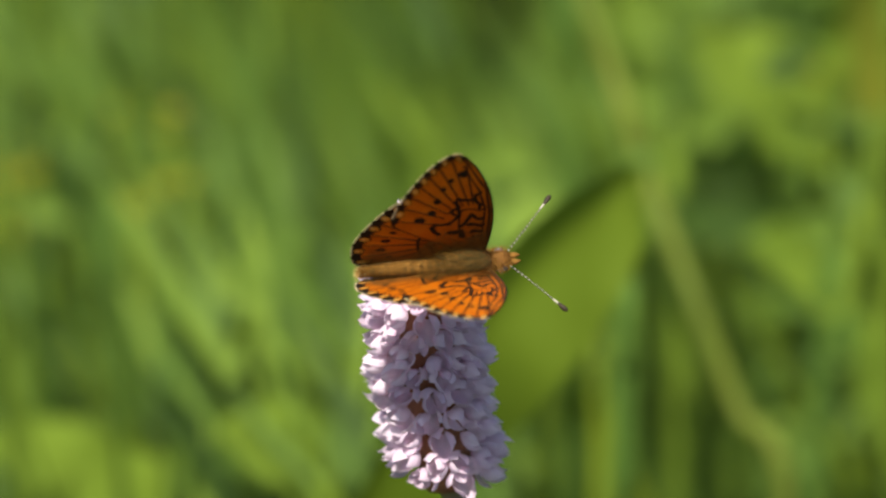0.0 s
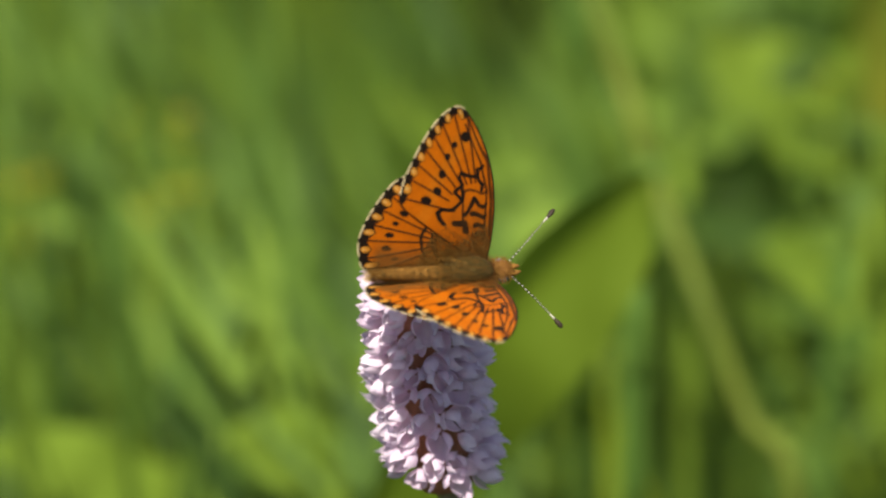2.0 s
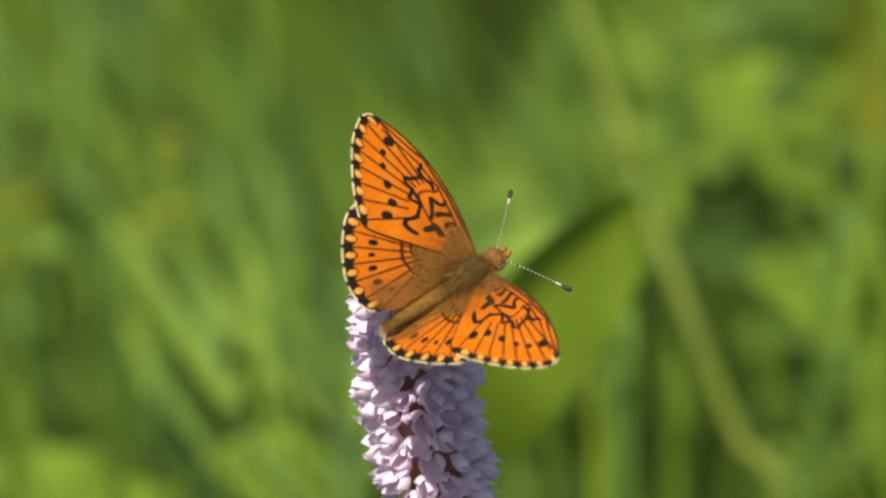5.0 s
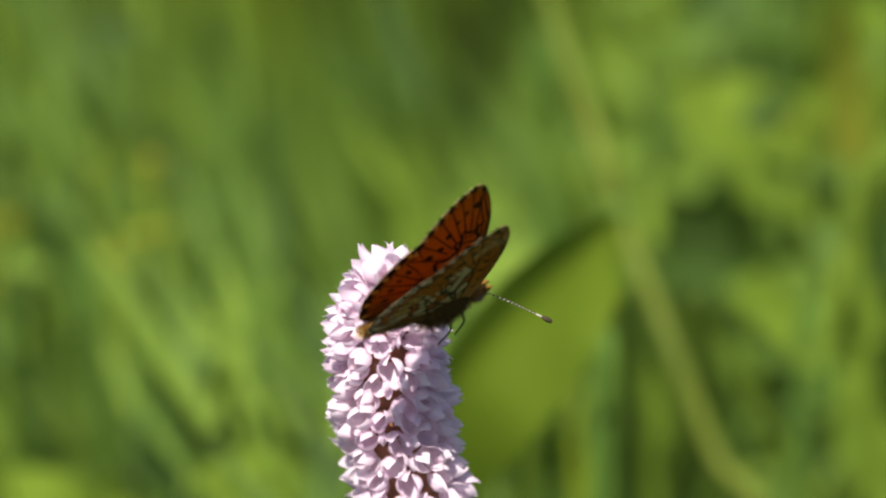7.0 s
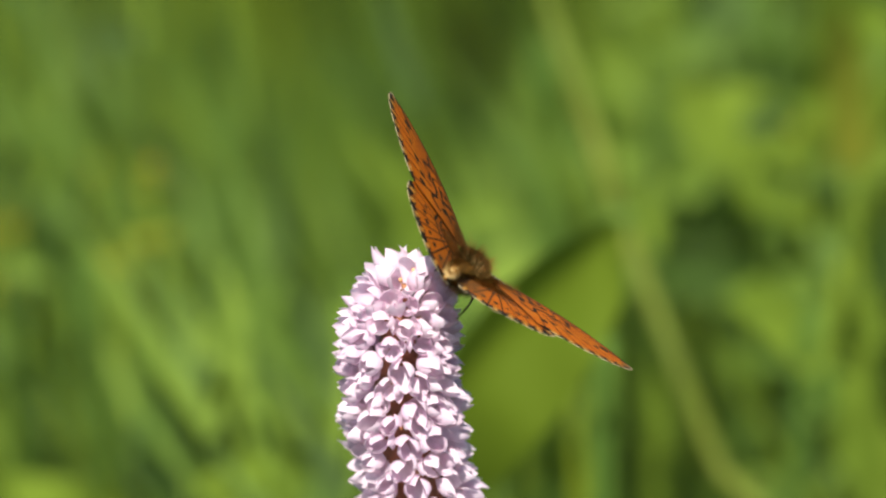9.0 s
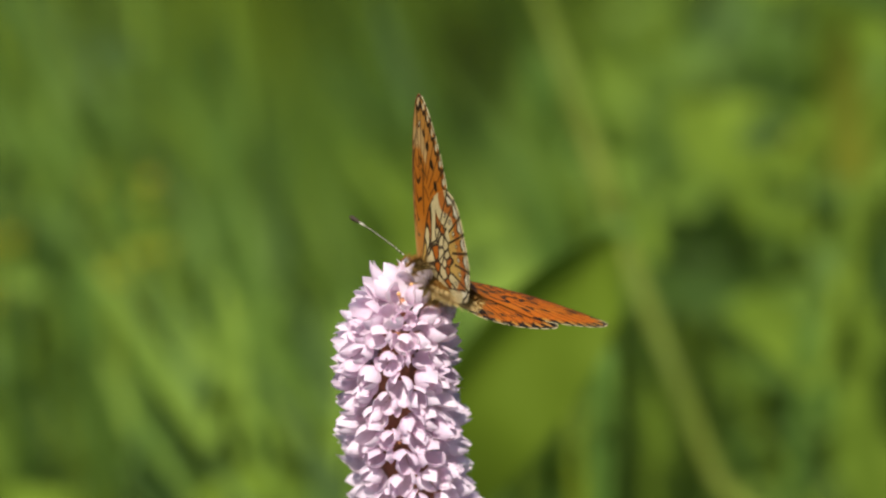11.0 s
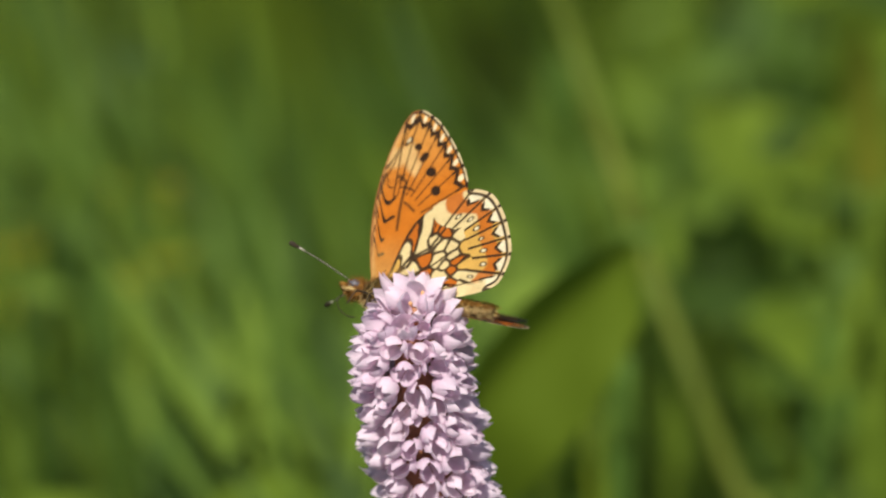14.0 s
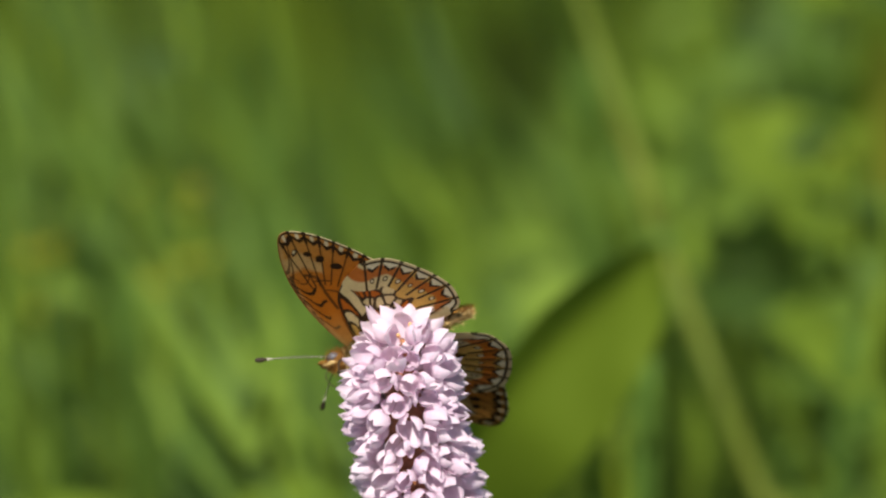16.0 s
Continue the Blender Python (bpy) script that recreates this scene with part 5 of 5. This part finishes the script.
    walk(hindwing_l, [
        (0.0, hinge(HIND_BASE, 1, 64.9, 3.6)),
        (0.2, hinge(HIND_BASE, 1, 56.0, 6.1)),
        (0.4, hinge(HIND_BASE, 1, 45.1, 0.1)),
        (0.5, hinge(HIND_BASE, 1, 37.9, -2.6)),
        (0.6, hinge(HIND_BASE, 1, 50.1, 1.9)),
        (0.8, hinge(HIND_BASE, 1, 41.4, -2.7)),
        (1.0, hinge(HIND_BASE, 1, 40.9, -3.0)),
        (1.2, hinge(HIND_BASE, 1, 62.1, 6.3)),
        (1.4, hinge(HIND_BASE, 1, 57.7, 5.6)),
        (1.5, hinge(HIND_BASE, 1, 52.3, 4.0)),
        (1.6, hinge(HIND_BASE, 1, 62.8, 7.2)),
        (1.8, hinge(HIND_BASE, 1, 38.7, 3.3)),
        (2.0, hinge(HIND_BASE, 1, 46.6, 2.4)),
        (2.2, hinge(HIND_BASE, 1, 56.1, 2.3)),
        (2.4, hinge(HIND_BASE, 1, 36.8, 1.8)),
        (2.5, hinge(HIND_BASE, 1, 55.4, 4.3)),
        (2.6, hinge(HIND_BASE, 1, 50.7, 2.9)),
        (2.8, hinge(HIND_BASE, 1, 53.1, 3.9)),
        (3.0, hinge(HIND_BASE, 1, 38.4, 5.3)),
        (3.2, hinge(HIND_BASE, 1, 49.8, 2.9)),
        (3.4, hinge(HIND_BASE, 1, 27.8, 2.2)),
        (3.5, hinge(HIND_BASE, 1, 51.4, 1.9)),
        (3.6, hinge(HIND_BASE, 1, 20.3, 11.4)),
        (3.7, hinge(HIND_BASE, 1, 20.3, 7.0)),
        (5.8, hinge(HIND_BASE, 1, 36.8, 11.1)),
        (6.0, hinge(HIND_BASE, 1, 55.9, 3.9)),
        (6.2, hinge(HIND_BASE, 1, 43.8, 11.6)),
        (6.4, hinge(HIND_BASE, 1, 66.0, 6.0)),
        (6.5, hinge(HIND_BASE, 1, 54.1, 6.6)),
        (6.7, hinge(HIND_BASE, 1, 88.9, 7.7)),
        (7.0, hinge(HIND_BASE, 1, 78.3, 8.8)),
        (7.5, hinge(HIND_BASE, 1, 81.4, 7.9)),
        (8.0, hinge(HIND_BASE, 1, 69.5, 6.8)),
        (8.2, hinge(HIND_BASE, 1, 65.9, 4.0)),
        (8.3, hinge(HIND_BASE, 1, 30.4, 3.9)),
        (8.4, hinge(HIND_BASE, 1, 56.0, 4.3)),
        (8.5, hinge(HIND_BASE, 1, 50.1, 1.7)),
        (8.6, hinge(HIND_BASE, 1, 24.0, 7.0)),
        (8.7, hinge(HIND_BASE, 1, 23.1, 6.9)),
        (8.8, hinge(HIND_BASE, 1, 54.5, 6.4)),
        (9.0, hinge(HIND_BASE, 1, 21.1, -5.1)),
        (9.1, hinge(HIND_BASE, 1, 34.0, 0.2)),
        (9.2, hinge(HIND_BASE, 1, 51.4, 6.8)),
        (11.3, hinge(HIND_BASE, 1, 34.5, 2.5)),
        (11.5, hinge(HIND_BASE, 1, 58.3, 3.3)),
        (11.7, hinge(HIND_BASE, 1, 27.4, 1.1)),
        (11.9, hinge(HIND_BASE, 1, 30.2, -1.8)),
        (12.0, hinge(HIND_BASE, 1, 26.9, 3.4)),
        (12.1, hinge(HIND_BASE, 1, 45.4, 1.3)),
        (12.3, hinge(HIND_BASE, 1, 32.5, 1.3)),
        (12.5, hinge(HIND_BASE, 1, 42.7, 2.7)),
        (12.7, hinge(HIND_BASE, 1, 27.8, 2.2)),
        (13.0, hinge(HIND_BASE, 1, 16.4, 2.8)),
        (13.1, hinge(HIND_BASE, 1, 35.8, -2.5)),
        (13.3, hinge(HIND_BASE, 1, 10.8, 1.5)),
        (13.5, hinge(HIND_BASE, 1, 33.4, 2.0)),
        (13.7, hinge(HIND_BASE, 1, 4.1, 1.8)),
        (14.0, hinge(HIND_BASE, 1, 64.6, 15.0)),
        (14.2, hinge(HIND_BASE, 1, 22.8, 4.3)),
        (14.5, hinge(HIND_BASE, 1, 18.2, 4.3)),
        (14.8, hinge(HIND_BASE, 1, 30.9, 6.5)),
        (15.0, hinge(HIND_BASE, 1, 10.8, 3.8)),
        (15.2, hinge(HIND_BASE, 1, 24.7, 0.9)),
        (15.3, hinge(HIND_BASE, 1, 10.0, 2.5)),
        (15.5, hinge(HIND_BASE, 1, 26.8, 0.6)),
        (15.7, hinge(HIND_BASE, 1, 14.2, 3.1)),
        (16.0, hinge(HIND_BASE, 1, 4.4, 7.5)),
    ])
    walk(hindwing_r, [
        (0.0, hinge(HIND_BASE, -1, 63.6, 2.7)),
        (0.2, hinge(HIND_BASE, -1, 54.0, 2.7)),
        (0.4, hinge(HIND_BASE, -1, 43.2, -4.5)),
        (0.5, hinge(HIND_BASE, -1, 38.9, 2.2)),
        (0.6, hinge(HIND_BASE, -1, 53.6, -2.5)),
        (0.8, hinge(HIND_BASE, -1, 42.1, 1.5)),
        (1.0, hinge(HIND_BASE, -1, 40.9, 3.5)),
        (1.2, hinge(HIND_BASE, -1, 71.4, 5.5)),
        (1.4, hinge(HIND_BASE, -1, 58.7, -0.3)),
        (1.5, hinge(HIND_BASE, -1, 50.6, 1.7)),
        (1.6, hinge(HIND_BASE, -1, 69.1, -0.7)),
        (1.8, hinge(HIND_BASE, -1, 42.6, 1.0)),
        (2.0, hinge(HIND_BASE, -1, 49.4, 1.2)),
        (2.2, hinge(HIND_BASE, -1, 59.2, -1.0)),
        (2.4, hinge(HIND_BASE, -1, 39.8, -1.2)),
        (2.5, hinge(HIND_BASE, -1, 53.9, 3.1)),
        (2.6, hinge(HIND_BASE, -1, 52.5, -2.2)),
        (2.8, hinge(HIND_BASE, -1, 60.9, -2.0)),
        (3.0, hinge(HIND_BASE, -1, 38.1, 1.3)),
        (3.2, hinge(HIND_BASE, -1, 50.7, -1.2)),
        (3.4, hinge(HIND_BASE, -1, 34.0, -2.0)),
        (3.5, hinge(HIND_BASE, -1, 55.0, 0.4)),
        (3.6, hinge(HIND_BASE, -1, 20.3, 6.8)),
        (3.7, hinge(HIND_BASE, -1, 24.3, 2.5)),
        (5.8, hinge(HIND_BASE, -1, 48.3, -1.1)),
        (6.0, hinge(HIND_BASE, -1, 59.1, 2.8)),
        (6.2, hinge(HIND_BASE, -1, 54.7, -1.4)),
        (6.4, hinge(HIND_BASE, -1, 70.5, -0.8)),
        (6.5, hinge(HIND_BASE, -1, 59.3, 3.3)),
        (6.7, hinge(HIND_BASE, -1, 92.7, 5.7)),
        (7.0, hinge(HIND_BASE, -1, 91.0, 8.6)),
        (7.5, hinge(HIND_BASE, -1, 92.6, 6.8)),
        (8.0, hinge(HIND_BASE, -1, 84.5, 8.4)),
        (8.2, hinge(HIND_BASE, -1, 70.6, 2.2)),
        (8.3, hinge(HIND_BASE, -1, 29.8, 2.8)),
        (8.4, hinge(HIND_BASE, -1, 62.4, 3.6)),
        (8.5, hinge(HIND_BASE, -1, 58.6, 4.8)),
        (8.6, hinge(HIND_BASE, -1, 21.9, 4.8)),
        (8.7, hinge(HIND_BASE, -1, 29.0, 6.0)),
        (8.8, hinge(HIND_BASE, -1, 62.9, 8.8)),
        (9.0, hinge(HIND_BASE, -1, 14.7, 5.4)),
        (9.1, hinge(HIND_BASE, -1, 40.2, 3.7)),
        (9.2, hinge(HIND_BASE, -1, 55.6, 6.7)),
        (11.3, hinge(HIND_BASE, -1, 33.6, 1.5)),
        (11.5, hinge(HIND_BASE, -1, 58.2, 3.3)),
        (11.7, hinge(HIND_BASE, -1, 25.8, 3.2)),
        (11.9, hinge(HIND_BASE, -1, 25.6, 5.1)),
        (12.0, hinge(HIND_BASE, -1, 27.5, 6.2)),
        (12.1, hinge(HIND_BASE, -1, 50.6, 4.0)),
        (12.3, hinge(HIND_BASE, -1, 30.2, 4.1)),
        (12.5, hinge(HIND_BASE, -1, 36.2, 4.6)),
        (12.7, hinge(HIND_BASE, -1, 38.4, 3.5)),
        (13.0, hinge(HIND_BASE, -1, 16.9, 4.3)),
        (13.1, hinge(HIND_BASE, -1, 35.4, 1.2)),
        (13.3, hinge(HIND_BASE, -1, 7.9, 5.5)),
        (13.5, hinge(HIND_BASE, -1, 36.5, -2.9)),
        (13.7, hinge(HIND_BASE, -1, 8.5, 5.4)),
        (14.0, hinge(HIND_BASE, -1, 42.1, 2.0)),
        (14.2, hinge(HIND_BASE, -1, 29.7, 7.4)),
        (14.5, hinge(HIND_BASE, -1, 21.7, -0.0)),
        (14.8, hinge(HIND_BASE, -1, 45.4, 3.3)),
        (15.0, hinge(HIND_BASE, -1, 1.3, 0.2)),
        (15.2, hinge(HIND_BASE, -1, 32.2, -0.0)),
        (15.3, hinge(HIND_BASE, -1, 7.3, 6.5)),
        (15.5, hinge(HIND_BASE, -1, 33.9, -0.3)),
        (15.7, hinge(HIND_BASE, -1, 17.0, 6.5)),
        (16.0, hinge(HIND_BASE, -1, 2.2, 11.4)),
    ])
    walk(antenna_l, [
        (0.0, aim(1, 0.718, 0.685, 0.121)),
        (0.2, aim(1, 0.753, 0.644, 0.136)),
        (0.5, aim(1, 0.707, 0.623, 0.334)),
        (0.8, aim(1, 0.742, 0.658, 0.130)),
        (1.0, aim(1, 0.723, 0.690, 0.018)),
        (1.2, aim(1, 0.799, 0.601, 0.039)),
        (1.5, aim(1, 0.800, 0.467, 0.376)),
        (1.8, aim(1, 0.832, 0.540, 0.125)),
        (2.0, aim(1, 0.745, 0.615, 0.258)),
        (2.5, aim(1, 0.801, 0.487, 0.349)),
        (3.0, aim(1, 0.818, 0.551, 0.166)),
        (3.5, aim(1, 0.643, 0.654, 0.399)),
        (3.7, aim(1, 0.730, 0.683, -0.000)),
        (6.0, aim(1, 0.822, 0.569, -0.022)),
        (6.5, aim(1, 0.813, 0.573, -0.103)),
        (8.0, aim(1, 0.580, 0.420, -0.698)),
        (8.3, aim(1, 0.636, 0.771, -0.026)),
        (11.3, aim(1, 0.612, 0.769, -0.184)),
        (11.5, aim(1, 0.660, 0.746, 0.086)),
        (12.0, aim(1, 0.709, 0.691, -0.142)),
        (12.5, aim(1, 0.795, 0.550, -0.257)),
        (13.0, aim(1, 0.780, 0.594, -0.198)),
        (13.5, aim(1, 0.805, 0.567, -0.172)),
        (14.0, aim(1, 0.749, 0.654, -0.106)),
        (14.5, aim(1, 0.867, 0.461, -0.189)),
        (15.0, aim(1, 0.858, 0.486, -0.166)),
        (15.5, aim(1, 0.765, 0.618, -0.180)),
        (16.0, aim(1, 0.814, 0.559, -0.156)),
    ])
    walk(antenna_r, [
        (0.0, aim(-1, 0.621, -0.748, 0.233)),
        (0.2, aim(-1, 0.608, -0.794, 0.018)),
        (0.5, aim(-1, 0.588, -0.784, 0.199)),
        (0.8, aim(-1, 0.659, -0.751, 0.033)),
        (1.0, aim(-1, 0.681, -0.729, 0.065)),
        (1.2, aim(-1, 0.595, -0.803, 0.043)),
        (1.5, aim(-1, 0.465, -0.879, 0.105)),
        (1.8, aim(-1, 0.459, -0.884, 0.090)),
        (2.0, aim(-1, 0.615, -0.789, -0.020)),
        (2.5, aim(-1, 0.457, -0.887, 0.069)),
        (3.0, aim(-1, 0.582, -0.813, -0.021)),
        (3.5, aim(-1, 0.650, -0.749, 0.126)),
        (3.7, aim(-1, 0.573, -0.808, 0.133)),
        (6.0, aim(-1, 0.499, -0.858, -0.119)),
        (6.5, aim(-1, 0.517, -0.856, 0.021)),
        (7.0, aim(-1, 0.615, -0.779, 0.120)),
        (7.5, aim(-1, 0.650, -0.760, 0.021)),
        (8.0, aim(-1, 0.489, -0.809, -0.326)),
        (8.3, aim(-1, 0.676, -0.709, -0.199)),
        (8.8, aim(-1, 0.233, -0.966, 0.108)),
        (13.0, aim(-1, 0.683, -0.723, -0.102)),
        (13.5, aim(-1, 0.748, -0.657, -0.091)),
        (14.0, aim(-1, 0.750, -0.651, 0.121)),
        (14.5, aim(-1, 0.676, -0.736, 0.030)),
        (15.0, aim(-1, 0.660, -0.748, 0.076)),
        (15.5, aim(-1, 0.729, -0.684, 0.035)),
        (16.0, aim(-1, 0.661, -0.741, -0.116)),
    ])


motions()
